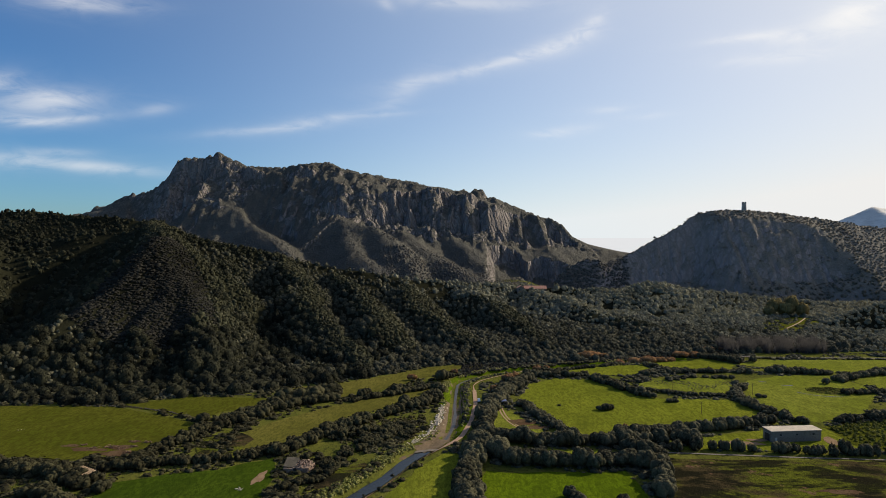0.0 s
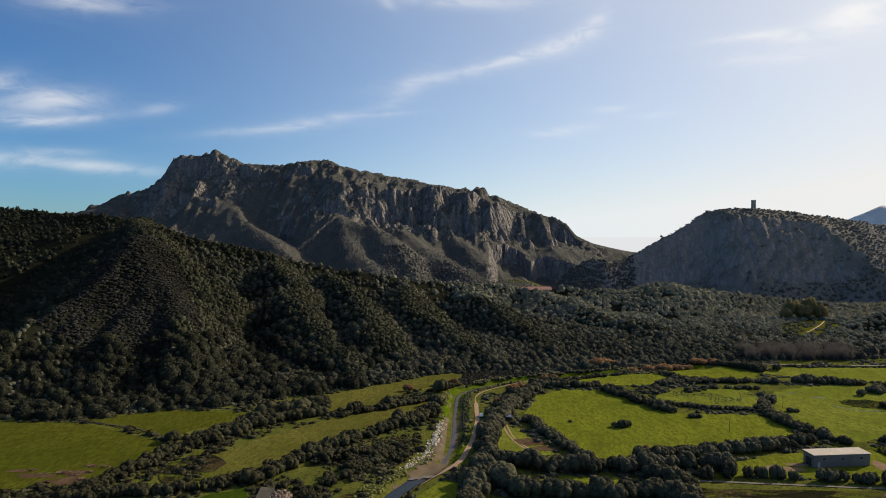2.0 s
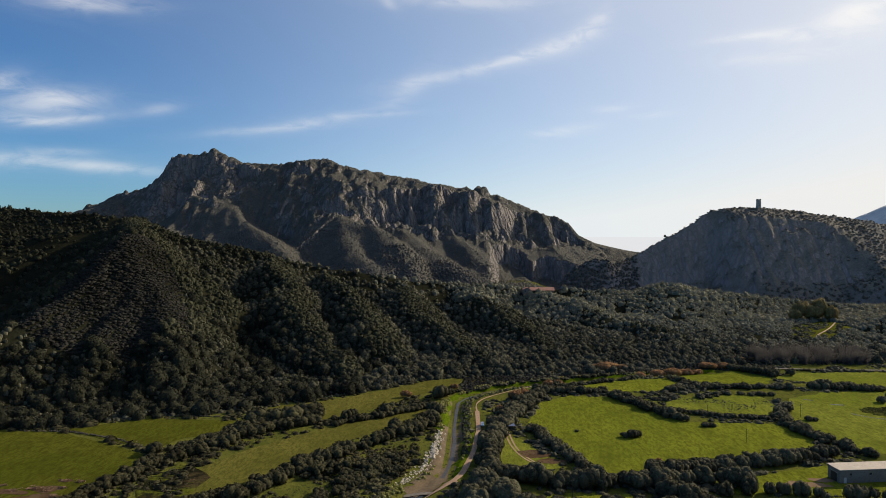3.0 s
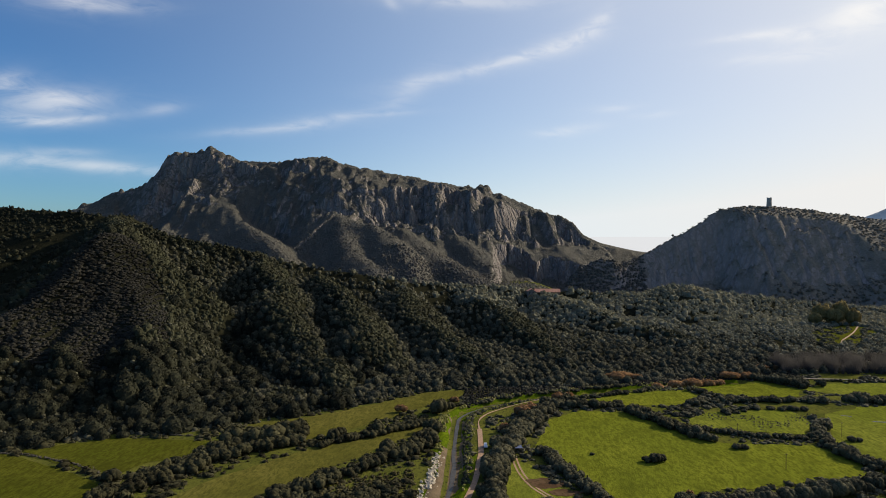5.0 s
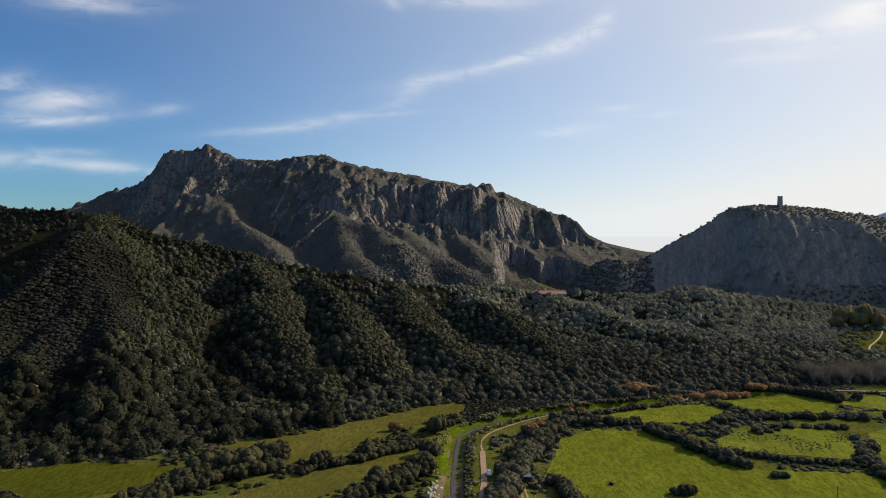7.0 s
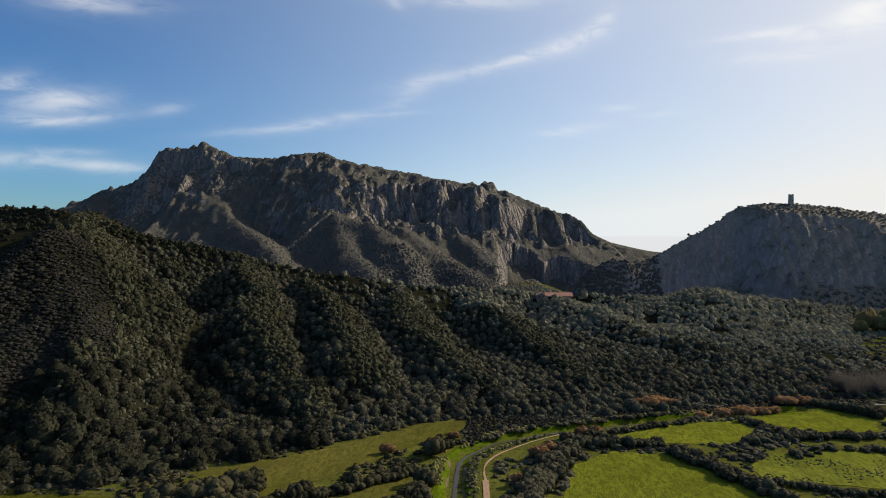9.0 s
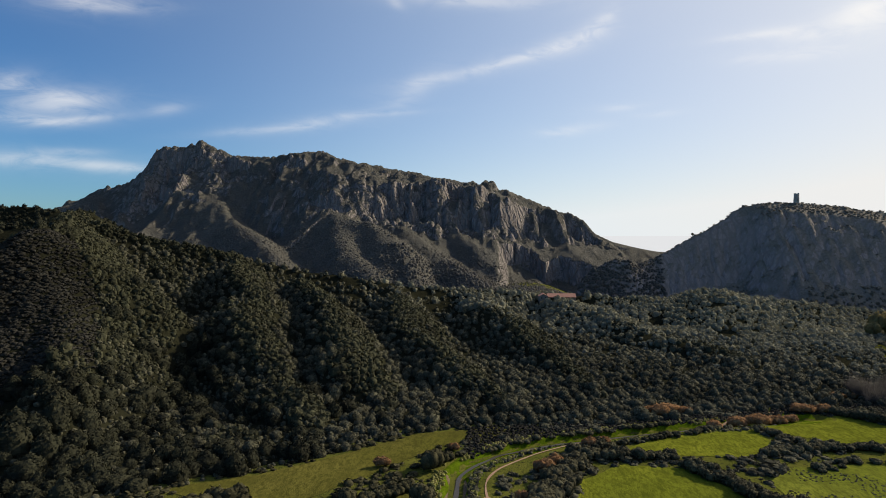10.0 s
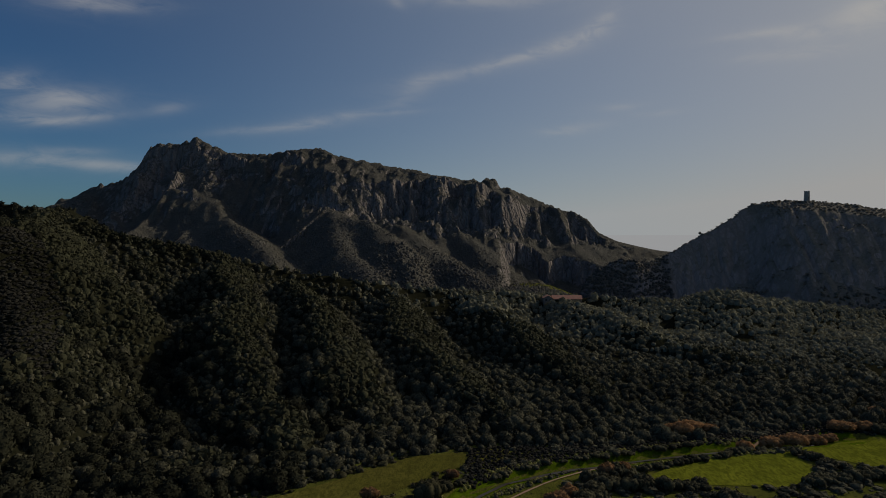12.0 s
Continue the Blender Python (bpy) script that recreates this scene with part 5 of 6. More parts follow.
def shed():
    """A long grey store with a low single-pitch roof; local x along its length, y to its back."""
    s = base_at("shed", 124.6, 264.6, 8.5)
    L, D, lo, hi, t = 22.4, 5.8, 4.9, 4.95, 0.25
    wins = (4.2, 11.6, 19.0)
    # front wall in pieces round its openings
    cuts, x = [], 0.0
    for w in wins:
        cuts.append((x, w - 0.6, 0, t, -0.3, lo))
        cuts.append((w - 0.6, w + 0.6, 0, t, -0.3, 2.7))
        cuts.append((w - 0.6, w + 0.6, 0, t, 3.5, lo))
        x = w + 0.6
    cuts.append((x, L, 0, t, -0.3, lo))
    boxed("wall", SHED_WALL, s, *cuts)
    boxed("wall", SHED_WALL, s, (0, L, D - t, D, -0.3, hi))
    for x0 in (0.0, L - t):
        bm = bmesh.new()
        vs = box(bm, x0, x0 + t, t, D - t, -0.3, lo)
        for v in vs[4:]:
            v.co.z = lo + (hi - lo) * v.co.y / D
        part("wall", bm, SHED_WALL, s)
    for w in wins:
        win = boxed("window", DARK, s, (w - 0.6, w + 0.6, 0.14, 0.18, 2.7, 3.5), label="small dark window opening")
        boxed("frame", STONE, win, (w - 0.62, w + 0.62, -0.03, 0.06, 2.6, 2.7), (w - 0.6, w - 0.54, 0.05, 0.13, 2.7, 3.5), (w + 0.54, w + 0.6, 0.05, 0.13, 2.7, 3.5))
    front_door = boxed("door", PAINTED, s, (1.5, 2.5, -0.05, -0.004, 0.0, 2.1), label="pale painted door")
    boxed("handle", DARK, front_door, (2.34, 2.42, -0.1, -0.05, 1.0, 1.08))
    door = boxed("door", DARK, s, (-0.06, 0.0, 1.4, 4.4, 0.0, 3.4), label="dark sliding door")
    boxed("rail", STONE, door, (-0.12, -0.06, 1.0, 4.8, 3.4, 3.55))
    # corrugated roof
    bm = bmesh.new()
    n = 92
    rows = []
    for y, z in ((-0.4, lo + 0.02), (D + 0.4, hi + 0.06)):
        for under in (0.0, -0.06):
            rows.append([bm.verts.new((-0.35 + (L + 0.7) * k / n, y, z + under + (0.06 if k % 2 else 0.0))) for k in range(n + 1)])
    for k in range(n):
        bm.faces.new((rows[0][k], rows[0][k + 1], rows[2][k + 1], rows[2][k]))
        bm.faces.new((rows[1][k + 1], rows[1][k], rows[3][k], rows[3][k + 1]))
        bm.faces.new((rows[1][k], rows[1][k + 1], rows[0][k + 1], rows[0][k]))
        bm.faces.new((rows[2][k], rows[2][k + 1], rows[3][k + 1], rows[3][k]))
    part("roof", bm, SHED_ROOF, s, "pale corrugated fibre-cement roof")
    boxed("gutter", STONE, s, (-0.3, L + 0.3, -0.5, -0.38, lo - 0.1, lo + 0.02))
    tagged(s, "long grey rendered shed with a pale corrugated roof", "shed")


shed()


def watchtower():
    """A round masonry tower on the hilltop."""
    x, y = 520.3, 1227.8
    s = base_at("watchtower", x, y, 0, float(tower_hill_z(x, y)) - 1.5)
    bm = bmesh.new()
    n, rings = 24, 12
    loops = []
    for k in range(rings + 1):
        z = 16.5 * k / rings
        r = 4.7 - 0.75 * (k / rings) + (0.25 if k == rings - 1 else 0)
        loops.append([bm.verts.new((math.cos(a) * (r + 0.12 * noise.noise((a * 3, z, 1))), math.sin(a) * (r + 0.12 * noise.noise((a * 3, z, 2))), z)) for a in (2 * math.pi * i / n for i in range(n))])
    for lo, hi in zip(loops[:-1], loops[1:]):
        for i in range(n):
            bm.faces.new((lo[i], lo[(i + 1) % n], hi[(i + 1) % n], hi[i]))
    bm.faces.new(loops[-1])
    part("wall", bm, STONE, s)
    bm = bmesh.new()
    for i in range(10):
        if i in (3, 7):
            continue
        a = 2 * math.pi * i / 10
        m = Matrix.Translation((math.cos(a) * 3.7, math.sin(a) * 3.7, 16.9)) @ Matrix.Rotation(a, 4, "Z")
        bmesh.ops.create_cube(bm, size=1.0, matrix=m @ Matrix.Diagonal((0.7, 1.5, 1.0 + 0.3 * (i % 3), 1)))
    part("parapet", bm, STONE, s, "broken stone parapet")
    boxed("doorway", DARK, s, (-0.5, 0.5, -4.75, -4.2, 5.0, 7.0), label="dark raised doorway")
    tagged(s, "old round stone watchtower on the hilltop", "tower")


watchtower()


def gable_roof(name, parent, x0, x1, y0, y1, z, rise, mat, over=0.5, across=False):
    """A gabled roof with its ridge along x, or across it."""
    if across:
        x0, x1, y0, y1 = y0, y1, x0, x1
    bm = bmesh.new()
    ym = (y0 + y1) / 2
    outer = [(x, y, h) for x in (x0 - over, x1 + over) for y, h in ((y0 - over, z - 0.1), (ym, z + rise), (y1 + over, z - 0.1))]
    outer = [(p[1], p[0], p[2]) for p in outer] if across else outer
    top = [bm.verts.new(p) for p in outer]
    low = [bm.verts.new((p[0], p[1], p[2] - 0.22)) for p in outer]
    for a, b, c, d in ((0, 3, 4, 1), (1, 4, 5, 2)):
        bm.faces.new([top[k] for k in (a, b, c, d)])
        bm.faces.new([low[k] for k in (d, c, b, a)])
    for a, b in ((0, 1), (1, 2), (2, 5), (5, 4), (4, 3), (3, 0)):
        bm.faces.new((top[a], top[b], low[b], low[a]))
    return part(name, bm, mat, parent, "terracotta tiled roof")


def farmhouse():
    x, y = 57, 752
    z = float(hill_z(x + 14, y + 5))
    s = base_at("farmhouse", x, y, 2, z - 0.6)
    boxed("wall", RUBBLE, s, (0, 27, 0, 10, -3.5, 3.6), label="buff rendered wall")
    gable_roof("roof", s, 0, 27, 0, 10, 3.6, 3.2, TILE)
    # the main house turns its gable to the valley
    bm = bmesh.new()
    front, back = [[bm.verts.new((px, py, pz)) for px, pz in ((-8.5, -3.5), (-0.02, -3.5), (-0.02, 4.4), (-4.26, 6.7), (-8.5, 4.4))] for py in (-1.5, 8)]
    bm.faces.new(front[::-1]), bm.faces.new(back)
    for k in range(5):
        bm.faces.new((front[k], front[(k + 1) % 5], back[(k + 1) % 5], back[k]))
    part("wall", bm, SHED_WALL, s, "pale rendered gable wall")
    gable_roof("roof", s, -8.5, -0.02, -1.5, 8, 4.6, 2.4, TILE, across=True)
    for x0 in (-6.9, -3.2):
        w = boxed("window", DARK, s, (x0, x0 + 1.3, -1.54, -1.5, 1.9, 3.5))
        boxed("sill", STONE, w, (x0 - 0.2, x0 + 1.5, -1.7, -1.5, 1.75, 1.9))
    for k in range(6):
        w = boxed("window", DARK, s, (2.0 + k * 4.1, 3.2 + k * 4.1, -0.04, 0.0, 1.2, 2.7))
        boxed("sill", STONE, w, (1.8 + k * 4.1, 3.4 + k * 4.1, -0.2, 0.0, 1.05, 1.2))
    boxed("chimney", STONE, s, (20, 21, 6, 7, 5.0, 7.6), label="small stone chimney")
    tagged(s, "low farmhouse with red tiled roofs among trees", "house")


farmhouse()


def car():
    s = base_at("car", 0.6, 321.0, 92)
    bm = bmesh.new()
    profile = [(-2.1, 0.35), (-2.15, 0.95), (-1.9, 1.0), (-1.2, 1.05), (-0.6, 1.62), (1.4, 1.68), (2.0, 1.1), (2.1, 0.4)]
    sides = [[bm.verts.new((x, y * (0.86 if z > 1.2 else 1.0), z)) for x, z in profile] for y in (-0.85, 0.85)]
    for k in range(len(profile)):
        j = (k + 1) % len(profile)
        bm.faces.new((sides[0][k], sides[0][j], sides[1][j], sides[1][k]))
    bm.faces.new(sides[0][::-1]), bm.faces.new(sides[1])
    bmesh.ops.recalc_face_normals(bm, faces=bm.faces[:])
    bmesh.ops.bevel(bm, geom=bm.edges[:], offset=0.07, segments=2, affect="EDGES")
    part("body", bm, CAR_WHITE, s)
    for x0, x1 in ((-0.4, 0.4), (0.5, 1.35)):
        for y in (-0.8, 0.76):
            boxed("window", DARK, s, (x0, x1, y - 0.02, y + 0.06, 1.1, 1.5))
    for x in (-1.3, 1.35):
        for y in (-0.8, 0.8):
            bm = bmesh.new()
            bmesh.ops.create_cone(bm, segments=16, radius1=0.33, radius2=0.33, depth=0.2, cap_ends=True, matrix=Matrix.Translation((x, y, 0.33)) @ Matrix.Rotation(radians(90), 4, "X"))
            w = part("wheel", bm, RUBBER, s, "black tyre")
            bm = bmesh.new()
            bmesh.ops.create_cone(bm, segments=12, radius1=0.19, radius2=0.17, depth=0.23, cap_ends=True, matrix=Matrix.Translation((x, y, 0.33)) @ Matrix.Rotation(radians(90), 4, "X"))
            part("rim", bm, SHED_ROOF, w)
    s.location.z += 0.25
    s.scale = (0.86, 0.86, 0.86)
    tagged(s, "white car parked on the dirt track", "car")


car()


def stone_mesh(seed, mat):
    rng = np.random.default_rng(seed)
    v, f = lump(1, seed, 0.5, -9)
    v = v * rng.uniform(0.55, 1.25, 3) + rng.normal(size=v.shape) * 0.12
    return mesh_of("stone", v, f, mat, False)


STONES = [stone_mesh(k + 30, BOULDER) for k in range(8)]
FALLEN = [stone_mesh(k + 50, RUBBLE) for k in range(8)]


BANK_LINE = [(-18.2, 312), (-18, 300), (-18.4, 290), (-19.6, 280), (-21.8, 269), (-25.5, 260), (-29, 253)]


def riprap():
    """Pale boulders tipped along the outer bank of the stream."""
    s = base_at("stone_bank", -22, 281)
    origin = Vector(s.location)
    rng = np.random.default_rng(8)
    line = np.array(BANK_LINE)
    for k in range(295):
        t = 5.999 * rng.uniform(0, 1) ** 1.25
        i = int(t)
        p = line[i] + (line[i + 1] - line[i]) * (t - i) + rng.normal(size=2) * np.array([1.0, 0.8])
        thin = 1.0 if t < 4 else 0.75
        r = (0.34 + 0.55 * rng.uniform(0, 1) ** 2) * thin
        ob = new("stone", STONES[k % 8])
        ob.parent = s
        ob.location = Vector((p[0], p[1], float(ground_z(p[0], p[1])) + 0.25 * r)) - origin
        ob.rotation_euler, ob.scale = (rng.uniform(-0.3, 0.3), rng.uniform(0.25, 0.85), rng.uniform(-0.5, 0.5)), (r * 1.1, r * 1.25, r * 0.6)
    tagged(s, "bank of pale boulders beside the stream", "stones")


riprap()


def rubble_line(name, label, line, count, spread, size, height, seed):
    rng = np.random.default_rng(seed)
    p = np.array(line, float)
    seg = np.hypot(*np.diff(p, axis=0).T)
    at = np.concatenate([[0], np.cumsum(seg)])
    s = np.sort(rng.uniform(0, at[-1], count))
    x, y = np.interp(s, at, p[:, 0]) + rng.normal(size=count) * spread, np.interp(s, at, p[:, 1]) + rng.normal(size=count) * spread
    protos = [lump(1, 60 + k, 0.5, -9) for k in range(6)]
    r = rng.uniform(0.6, 1.2, count) * size
    ob = scatter_mesh(name, protos, x, y, ground_z(x, y) + rng.uniform(0, height, count), r, r * 0.8, WALL_STONE, rng, False)
    return tagged(ob, label, "wall", kind="stuff")


rubble_line("drystone_wall", "low grey dry-stone wall across the pasture", [(-201, 301), (-182, 302), (-167, 298), (-153, 293), (-136, 284)], 300, 0.3, 0.36, 0.5, 3)
rubble_line("drystone_wall", "low grey dry-stone wall at the wood's edge", [(-150, 328), (-141, 328), (-124, 327)], 120, 0.3, 0.36, 0.5, 4)


def ruin():
    """Roofless stone walls with a heap of fallen stone."""
    s = base_at("stone_ruin", -72, 221, 4)
    rng = np.random.default_rng(12)
    for side, ((x0, y0), (x1, y1)) in enumerate((((0, 0), (9, 0)), ((9, 0), (9, 7)), ((9, 7), (0, 7)), ((0, 7), (0, 0)))):
        bm = bmesh.new()
        n = 16
        for k in range(n):
            a, b = k / n, (k + 1) / n
            h = 1.7 + 1.0 * noise.noise((k * 0.33, side * 5.1, 2.0)) + 0.12 * rng.uniform(-1, 1)
            xa, xb, ya, yb = x0 + (x1 - x0) * a, x0 + (x1 - x0) * b, y0 + (y1 - y0) * a, y0 + (y1 - y0) * b
            box(bm, min(xa, xb) - (0.3 if xa == xb else 0), max(xa, xb) + (0.3 if xa == xb else 0), min(ya, yb) - (0.3 if ya == yb else 0), max(ya, yb) + (0.3 if ya == yb else 0), -0.3, h)
        part("wall", bm, RUBBLE, s, "broken stone wall")
    # what is left of the roof, sunk in over one end
    bm = bmesh.new()
    for v in box(bm, -0.3, 4.4, 0.4, 7.2, 1.9, 2.1):
        v.co.z += 0.16 * v.co.y - 0.10 * v.co.x + 0.12 * noise.noise((v.co.x, v.co.y, 0))
    part("roof", bm, WALL_STONE, s, "sunken remains of a mossy roof")
    boxed("infill", RUBBLE, s, (4.5, 8.7, 0.3, 6.7, -0.3, 1.7), label="heap of fallen stone")
    boxed("doorway", DARK, s, (3.6, 4.8, -0.34, -0.28, 0.0, 1.7), label="dark doorway")
    for k in range(170):
        r = rng.uniform(0.18, 0.5)
        ob = new("stone", FALLEN[k % 8])
        x, y = rng.uniform(4.4, 10.6), rng.uniform(0.4, 6.8)
        ob.parent, ob.location = s, (x, y, 2.5 - 0.07 * (y - 4.2) ** 2 - 1.0 * max(x - 8.4, 0) + rng.uniform(-0.35, 0.2))
        ob.scale, ob.rotation_euler = (r, r, r), rng.uniform(0, 6, 3)
    tagged(s, "roofless pinkish stone ruin among scrub", "ruin")


ruin()


def barn_ruin():
    """A small stone barn whose bare pale rafters show."""
    s = base_at("ruined_barn", -148, 208, -28)
    for dims in ((0, 9, 0, 0.5, -0.3, 2.4), (0, 9, 6.0, 6.5, -0.3, 2.9), (0, 0.5, 0.5, 6.0, -0.3, 2.6), (8.5, 9, 0.5, 6.0, -0.3, 2.2)):
        boxed("wall", RUBBLE, s, dims, label="pale stone wall")
    for k in range(7):
        bm = bmesh.new()
        vs = box(bm, 0.5 + k * 1.3, 0.95 + k * 1.3, -0.4, 6.9, 2.45, 2.75)
        for v in vs:
            v.co.z += 0.14 * v.co.y
        part("rafter", bm, TIMBER, s, "pale timber rafter")
    tagged(s, "small ruined barn with bare pale rafters", "barn")


barn_ruin()


def debris(x, y, n, seed):
    """A few pale stones and scraps lying together in the grass."""
    s = base_at("stone_heap", x, y)
    rng = np.random.default_rng(seed)
    for k in range(n):
        r = rng.uniform(0.15, 0.4)
        dx, dy = rng.normal() * 1.1, rng.normal() * 0.7
        ob = new("stone", STONES[k % 8])
        ob.parent, ob.location = s, (dx, dy, float(ground_z(x + dx, y + dy)) - s.location.z + 0.14 + 0.3 * r)
        ob.scale, ob.rotation_euler = (r * 1.3, r, r * 0.6), (0, 0, rng.uniform(0, 6))
    tagged(s, "small heap of pale stones in the grass", "stones", "stone heaps")


for k, (x, y, n) in enumerate(((-83, 205, 12), (-67, 214, 6), (-206, 263, 3))):
    debris(x, y, n, 90 + k)


def lean_to():
    s = base_at("shelter", 12.2, 315.0, 10)
    for x in (0, 2.6):
        for y in (0, 2):
            boxed("post", BARK, s, (x - 0.08, x + 0.08, y - 0.08, y + 0.08, -0.1, 2.2 + 0.15 * y))
    bm = bmesh.new()
    vs = box(bm, -0.3, 2.9, -0.3, 2.3, 2.2, 2.28)
    for v in vs:
        v.co.z += 0.15 * v.co.y
    part("roof", bm, BLUE_TARP, s, "faded blue sheet")
    tagged(s, "small shelter with a faded blue roof", "shelter")


lean_to()


def pole(x, y, h):
    s = base_at("utility_pole", x, y, 12)
    bm = bmesh.new()
    bmesh.ops.create_cone(bm, segments=8, radius1=0.11, radius2=0.07, depth=h + 0.5, cap_ends=True, matrix=Matrix.Translation((0, 0, h / 2 - 0.25)))
    part("post", bm, BARK, s)
    boxed("crossarm", BARK, s, (-0.5, 0.5, -0.05, 0.05, h - 0.5, h - 0.4))
    for k in (-0.42, 0.0, 0.42):
        bm = bmesh.new()
        bmesh.ops.create_cone(bm, segments=8, radius1=0.06, radius2=0.04, depth=0.2, cap_ends=True, matrix=Matrix.Translation((k, 0, h - 0.28)))
        part("insulator", bm, STONE, s)
    tagged(s, "thin wooden utility pole standing in a meadow", "pole", "utility poles")


for x, y, h in ((151, 343, 6.5), (110, 305, 6), (107, 340, 6), (30, 247, 6)):
    pole(x, y, h)

# russet reeds and willows by the stream
for k, (x, y, r, h) in enumerate(((74, 441, 5.0, 3.6), (82, 443, 6.0, 4.0), (90, 443, 4.0, 3.2), (97, 424, 3.6, 4.0), (109, 429, 5.0, 4.2), (118, 430, 6.0, 5.0), (127, 432, 5.0, 4.2), (146, 448, 6.5, 3.8), (157, 449, 5.0, 3.4), (136, 438, 4.0, 3.0), (176, 474, 5.0, 3.4), (186, 475, 4.5, 3.2), (18, 366, 4.2, 4.6), (23, 372, 3.6, 4.0), (38, 391, 3.8, 4.2), (44, 394, 3.4, 3.8), (-40, 368, 3.2, 3.4), (-15, 386, 2.6, 2.8), (77, 437, 5.2, 5.0), (9, 341, 2.6, 3.8), (66, 276, 1.6, 3.2))):
    v, f = crown(700 + k, 14, 1, 1100, 0.17, 0.45)
    ob = new("reed_clump", mesh_of("reed_clump", v * np.array([r, r * 0.6, h * 0.95]), f, LEAF_RUST))
    ob.location = (x, y, float(ground_z(x, y)) - 0.5)
    tagged(ob, "russet-brown clump of autumn willows and reeds", "reeds", "russet reeds")

# tall pale trees beside the clearing
for k, (x, y, r, h) in enumerate(((312, 670, 6.5, 9.5), (320, 676, 8.0, 14.5), (329, 670, 8.5, 13.0), (337, 674, 8.5, 17.5), (345, 669, 6.5, 12.0))):
    v, f = crown(760 + k, 11, 2, 1100, 0.13, 0.3)
    ob = new("poplar_tree", mesh_of("poplar_tree", v * np.array([r, r * 0.8, h * 1.0]), f, LEAF_POPLAR))
    ob.location = (x, y, float(land_z(x, y)) - 0.8)
    tagged(ob, "tall yellow-green tree beside the clearing", "tree", "tall trees by the clearing")


def bare_grove():
    """Leafless grey poplars and willows: slender upright twigs."""
    rng = np.random.default_rng(31)
    n = 210
    tx, ty = rng.uniform(184, 262, n), rng.uniform(464, 488, n)
    ty += (tx - 188) * 0.05
    per = 60
    x, y = np.repeat(tx, per) + rng.normal(size=n * per) * 0.3, np.repeat(ty, per) + rng.normal(size=n * per) * 0.3
    h = np.repeat(rng.uniform(8.0, 13.0, n), per) * rng.uniform(0.55, 1.0, n * per)
    lean = rng.normal(size=(n * per, 2)) * 0.2
    w = rng.uniform(0.04, 0.10, n * per)
    z = land_z(x, y)
    a = np.stack([x - w, y, z], 1)
    b = np.stack([x + w, y, z], 1)
    c = np.stack([x, y + w, z], 1)
    t = np.stack([x + lean[:, 0] * h, y + lean[:, 1] * h, z + h], 1)
    v = np.stack([a, b, c, t], 1).reshape(-1, 3)
    k = np.arange(n * per)[:, None, None] * 4
    f = (np.array([[0, 1, 3], [1, 2, 3], [2, 0, 3]])[None] + k).reshape(-1, 3)
    return new("bare_trees", mesh_of("bare_trees", v, f, TWIG))


tagged(bare_grove(), "grey leafless grove at the edge of the wood", "trees", kind="stuff")


def low_plants(name, label, area, spacing, protos, rmin, rmax, mat, seed, keep, tall=1.0):
    rng = np.random.default_rng(seed)
    x, y = jitter_grid(rng, *area, spacing)
    ok = keep(x, y)
    x, y = x[ok], y[ok]
    r = rng.uniform(rmin, rmax, len(x))
    return tagged(scatter_mesh(name, protos, x, y, ground_z(x, y) + 0.05, r, r * rng.uniform(0.7, 1.3, len(x)) * tall, mat, rng), label, "plants", kind="stuff")


ORCHARD = [(160, 289), (198, 300), (230, 299), (219, 260), (160, 259)]
MARSH = [(94, 366), (109, 378), (150, 384), (150, 362), (136, 345), (94, 352)]
low_plants("orchard_shrubs", "low dark green shrubs in an orchard plot", (158, 232, 258, 302), 2.1, TINY, 0.5, 1.0, LEAF_VINE, 21, lambda x, y: inside(x, y, ORCHARD))
low_plants("tussocks", "dark tussocks of rush in the marshy meadow", (92, 152, 344, 386), 1.5, TINY, 0.2, 0.55, LEAF_MAQUIS, 22, lambda x, y: inside(x, y, MARSH) & (fbm(x / 9, y / 9, 3, 5) > 0.52), 0.6)
low_plants("reed_strip", "light green reeds along the stream bank", (-70, -20, 150, 262), 1.3, TINY, 0.4, 0.95, LEAF_BRIGHT, 23, lambda x, y: (np.abs(line_distance(x, y, [(-66, 150), (-56, 183), (-51, 203), (-41, 222), (-35, 240), (-29, 251)])[0]) < 3.2))
low_plants("verge_plants", "bright green plants on the stream's verge", (-30, 120, 255, 440), 1.2, TINY, 0.3, 0.85, LEAF_BRIGHT, 24, lambda x, y: (np.abs(line_distance(x, y, RIVER)[0] - 6.5) < 2.0) & (line_distance(x, y, TRACK_LINE)[0] > 2.5) & (line_distance(x, y, BANK_LINE)[0] > 3.4) & (fbm(x / 8, y / 8, 2, 6) > 0.42))
low_plants("bank_scrub", "dark scrub between the stream and the track", (-30, 60, 265, 400), 1.7, TINY, 0.4, 1.1, LEAF_MAQUIS, 25, lambda x, y: (line_distance(x, y, [(-6, 285), (-6.5, 317), (-7, 345), (-7, 357), (-2, 370), (12, 384), (30, 398)])[0] < 1.5))
THICKET = [(-70, 270), (-57, 281), (-40, 290), (-26, 297), (-23.5, 281), (-27, 265), (-32, 255), (-41, 250), (-52, 250), (-66, 260)]
low_plants("thicket_bushes", "dark evergreen bushes on rough ground by the stream", (-72, -22, 248, 300), 2.9, OAK_LIGHT, 1.4, 2.8, LEAF_LEFT_DIM, 41, lambda x, y: inside(x, y, THICKET) & (fbm(x / 11, y / 11, 2, 14) > 0.54), 0.95)
low_plants("thicket_brush", "low olive brush between evergreen bushes", (-72, -22, 248, 300), 1.9, TINY, 0.4, 0.9, BRUSH, 42, lambda x, y: inside(x, y, THICKET) & (fbm(x / 11, y / 11, 2, 14) < 0.58), 0.7)

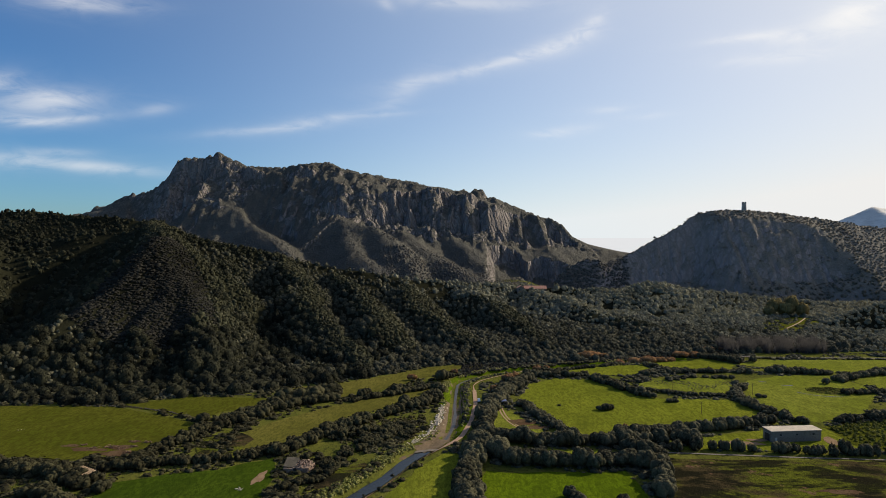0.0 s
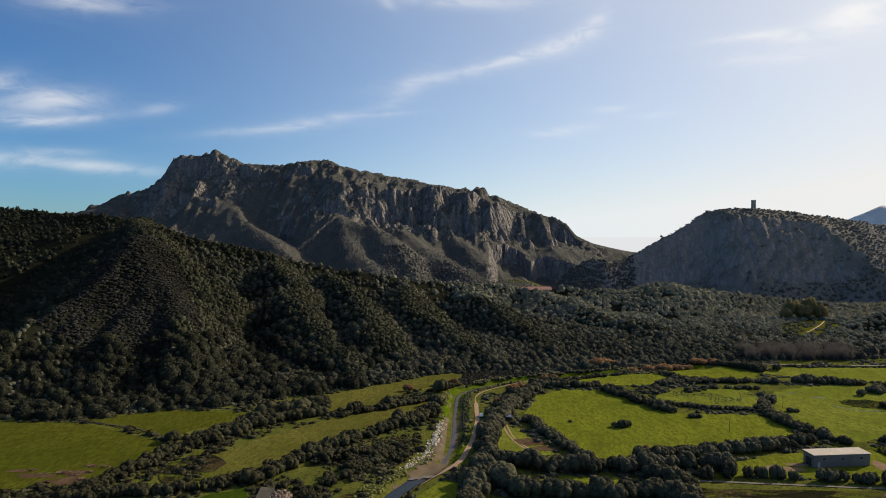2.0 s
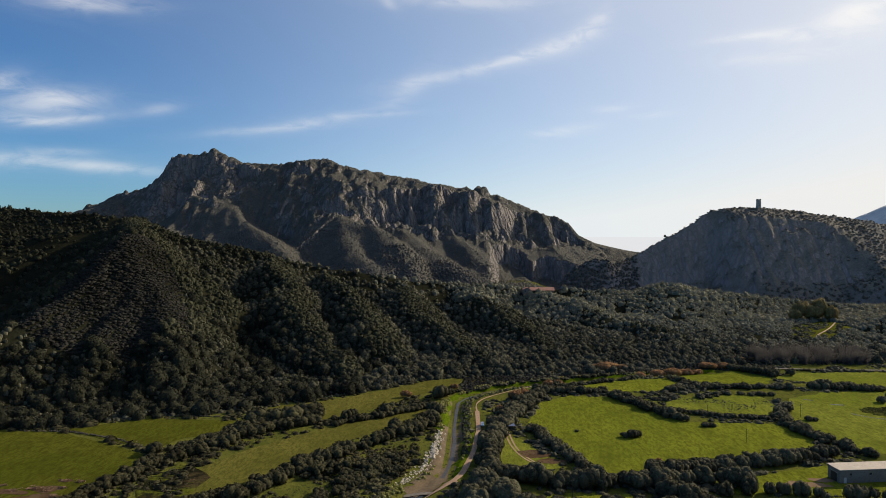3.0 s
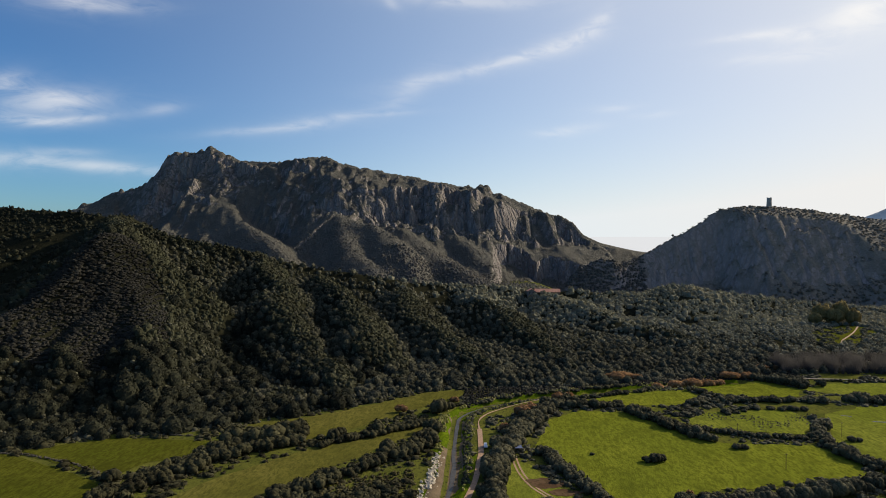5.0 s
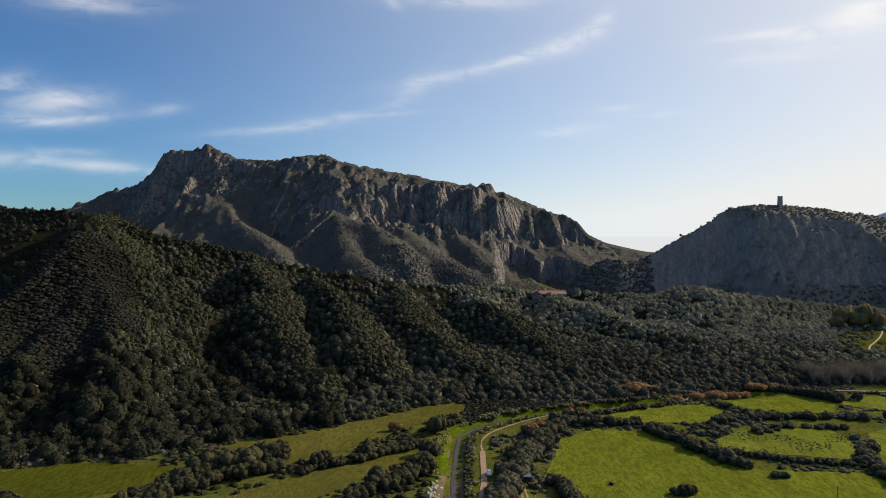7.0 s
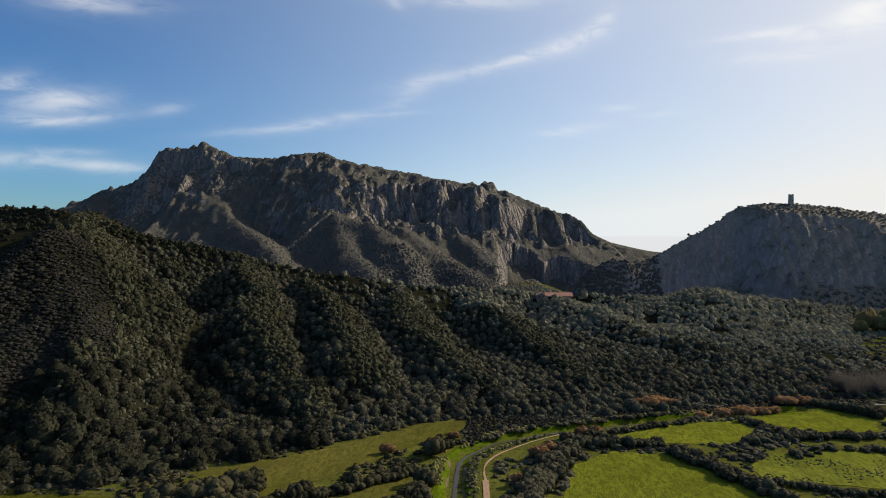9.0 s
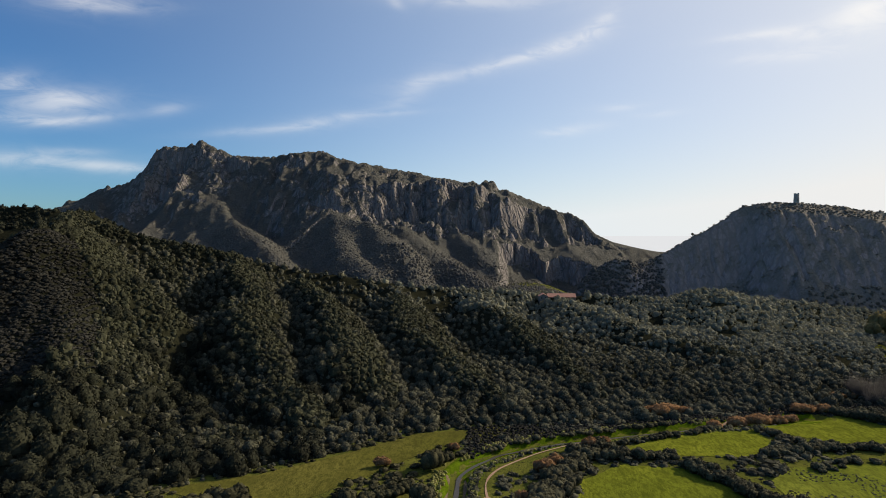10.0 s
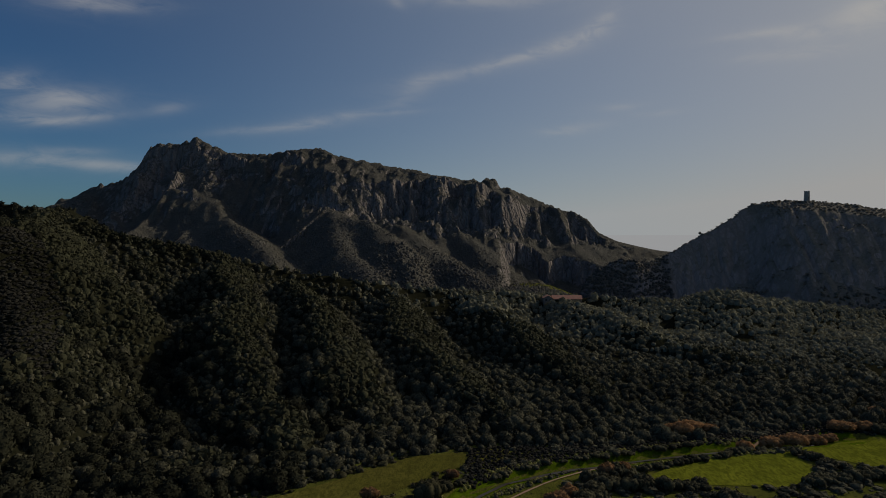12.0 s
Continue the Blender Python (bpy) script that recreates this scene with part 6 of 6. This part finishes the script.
# bare ground, ruts and puddles
def blob(x, y, rx, ry, seed):
    out = []
    for k in range(36):
        t = 2 * math.pi * k / 36
        r = 1 + 0.6 * noise.noise((math.cos(t) * 1.1, math.sin(t) * 1.1, seed * 3.7)) + 0.16 * noise.noise((math.cos(t) * 4, math.sin(t) * 4, seed * 1.9))
        out.append((x + rx * r * math.cos(t), y + ry * r * math.sin(t)))
    return out


for k, (x, y, rx, ry, label) in enumerate((
        (-10.5, 257.5, 2.6, 2.4, "trodden earth where the path meets the track"), (-160, 240, 7, 2.6, "trodden brown earth in the pasture"), (-148, 243, 6, 3.0, "trodden brown earth in the pasture"), (-145, 236, 8, 3.0, "trodden brown earth in the pasture"), (-170, 244, 4, 1.4, "trodden brown earth in the pasture"),
        (-146, 250, 3, 1.2, "trodden brown earth in the pasture"), (112, 263, 7, 2.4, "bare earth yard beside the shed"), (120, 267, 4, 2.0, "bare earth yard beside the shed"), (151, 266, 2.6, 6, "bare earth at the end of the shed"),
        (-79, 216, 1.6, 6, "bare earth beside the stone ruin"), (100, 205, 9, 3, "bare brown patch in the rough pasture"), (124, 215, 7, 2, "bare brown patch in the rough pasture"), (116, 199, 6, 2.4, "bare brown patch in the rough pasture"),
        (22, 287, 6, 4, "bare earth in the small rutted plot"), (27, 279, 5, 3, "bare earth in the small rutted plot"))):
    tagged(draped("bare_earth", blob(x, y, rx, ry, k + 1), TRACK if "track" in label else EARTH if "shed" in label or "ruin" in label else SOIL, 0.2 + 0.01 * (k % 3), 2.5), label, "earth", kind="structure")
def sticks_mesh(seed, radius):
    """A loose heap of cut branches, each a tapered rod."""
    rng = np.random.default_rng(seed)
    bm = bmesh.new()
    for k in range(26):
        a, tip = rng.uniform(0, 2 * math.pi), rng.uniform(-0.15, 0.45)
        d = Vector((math.cos(a), math.sin(a), tip)).normalized()
        p = Vector((rng.normal() * radius * 0.7, rng.normal() * radius * 0.4, rng.uniform(0.05, 0.4) * radius))
        size = rng.uniform(0.5, 1.3) * radius
        m = Matrix.Translation(p) @ d.to_track_quat("Z", "Y").to_matrix().to_4x4()
        bmesh.ops.create_cone(bm, segments=5, radius1=0.13, radius2=0.05, depth=size, cap_ends=True, matrix=m)
    me = bpy.data.meshes.new("brush_heap")
    bm.to_mesh(me)
    bm.free()
    me.materials.append(DEAD_WOOD)
    return me


for k, (x, y, r) in enumerate(((-158, 241, 1.2), (-153, 243, 1.5), (-147, 242, 1.6), (-143, 244, 1.1), (-141, 237, 1.4), (-146, 250, 1.1), (-140, 249, 1.3), (-165, 245, 1.0))):
    ob = new("brush_heap", sticks_mesh(800 + k, r))
    ob.location = (x, y, float(ground_z(x, y)) + 0.15)
    tagged(ob, "brown heap of cut branches on bare earth", "brush heap", "brush heaps")
for dx in (-0.8, 0.8):
    tagged(ribbon("wheel_rut", [(11.5 + dx, 310), (12 + dx, 303), (13 + dx, 295), (16 + dx, 284), (23 + dx, 273)], 0.7, TRACK, 0.2), "pale wheel rut in the grass", "rut", kind="structure")
for line, w in (([(169, 376), (173, 374)], 0.8), ([(178, 367), (184, 366)], 1.4), ([(179, 351), (184, 344), (190, 342), (199, 342)], 0.8)):
    tagged(ribbon("puddle", line, w, WATER, 0.19, wob=0.8), "shallow puddle in the meadow", "puddle", kind="structure")
tagged(ribbon("path", [(270, 556), (276, 565), (286, 582), (300, 599), (318, 622), (334, 645), (344, 660)], 1.3, TRACK, 0.5, height=land_z), "pale dirt path through a clearing", "path", kind="structure")
tagged(draped("meadow", rounded(CLEARING, 2.0, 70), FIELD_DULL, 0.3, 4.0, height=land_z), "green clearing in the dark wood", "meadow", kind="structure")
tagged(ribbon("weir", [(-26, 247), (-20, 250.5), (-14, 250.5)], 2.0, ROAD, 0, level=-0.8, wob=0.1), "low concrete weir across the stream", "weir", kind="structure")
low_plants("clearing_bushes", "dark bushes scattered over the clearing", (258, 352, 552, 670), 3.8, SHRUB, 1.2, 2.8, LEAF_MAQUIS, 27, lambda x, y: inside(x, y, CLEARING) & (line_distance(x, y, [(270, 556), (286, 582), (318, 622), (344, 660)])[0] > 3.4) & (fbm(x / 9, y / 9, 2, 8) > 0.38))
low_plants("rushes", "dark green rushes in the wet meadow", (182, 214, 342, 368), 1.3, TINY, 0.25, 0.6, LEAF_VINE, 28, lambda x, y: ((x - 198) / 12) ** 2 + ((y - 355) / 8) ** 2 < 1, 0.9)
low_plants("path_shrubs", "small dark shrubs along the path by the pool", (-64, -18, 150, 250), 2.4, SHRUB, 0.5, 1.1, LEAF_DIMMED, 29, lambda x, y: (np.abs(line_distance(x, y, TRACK_LINE[:5])[0] - 1.8) < 0.9) & (fbm(x / 7, y / 7, 2, 9) > 0.5))
low_plants("far_bank_scrub", "low dark brown scrub between the stream and the wood", (-10, 190, 380, 475), 1.5, TINY, 0.5, 1.15, HEATH, 30, lambda x, y: (y > np.interp(x, [p[0] for p in RIVER[11:]], [p[1] for p in RIVER[11:]]) + 5.5) & (y < foot_y(x) + 3), 0.7)
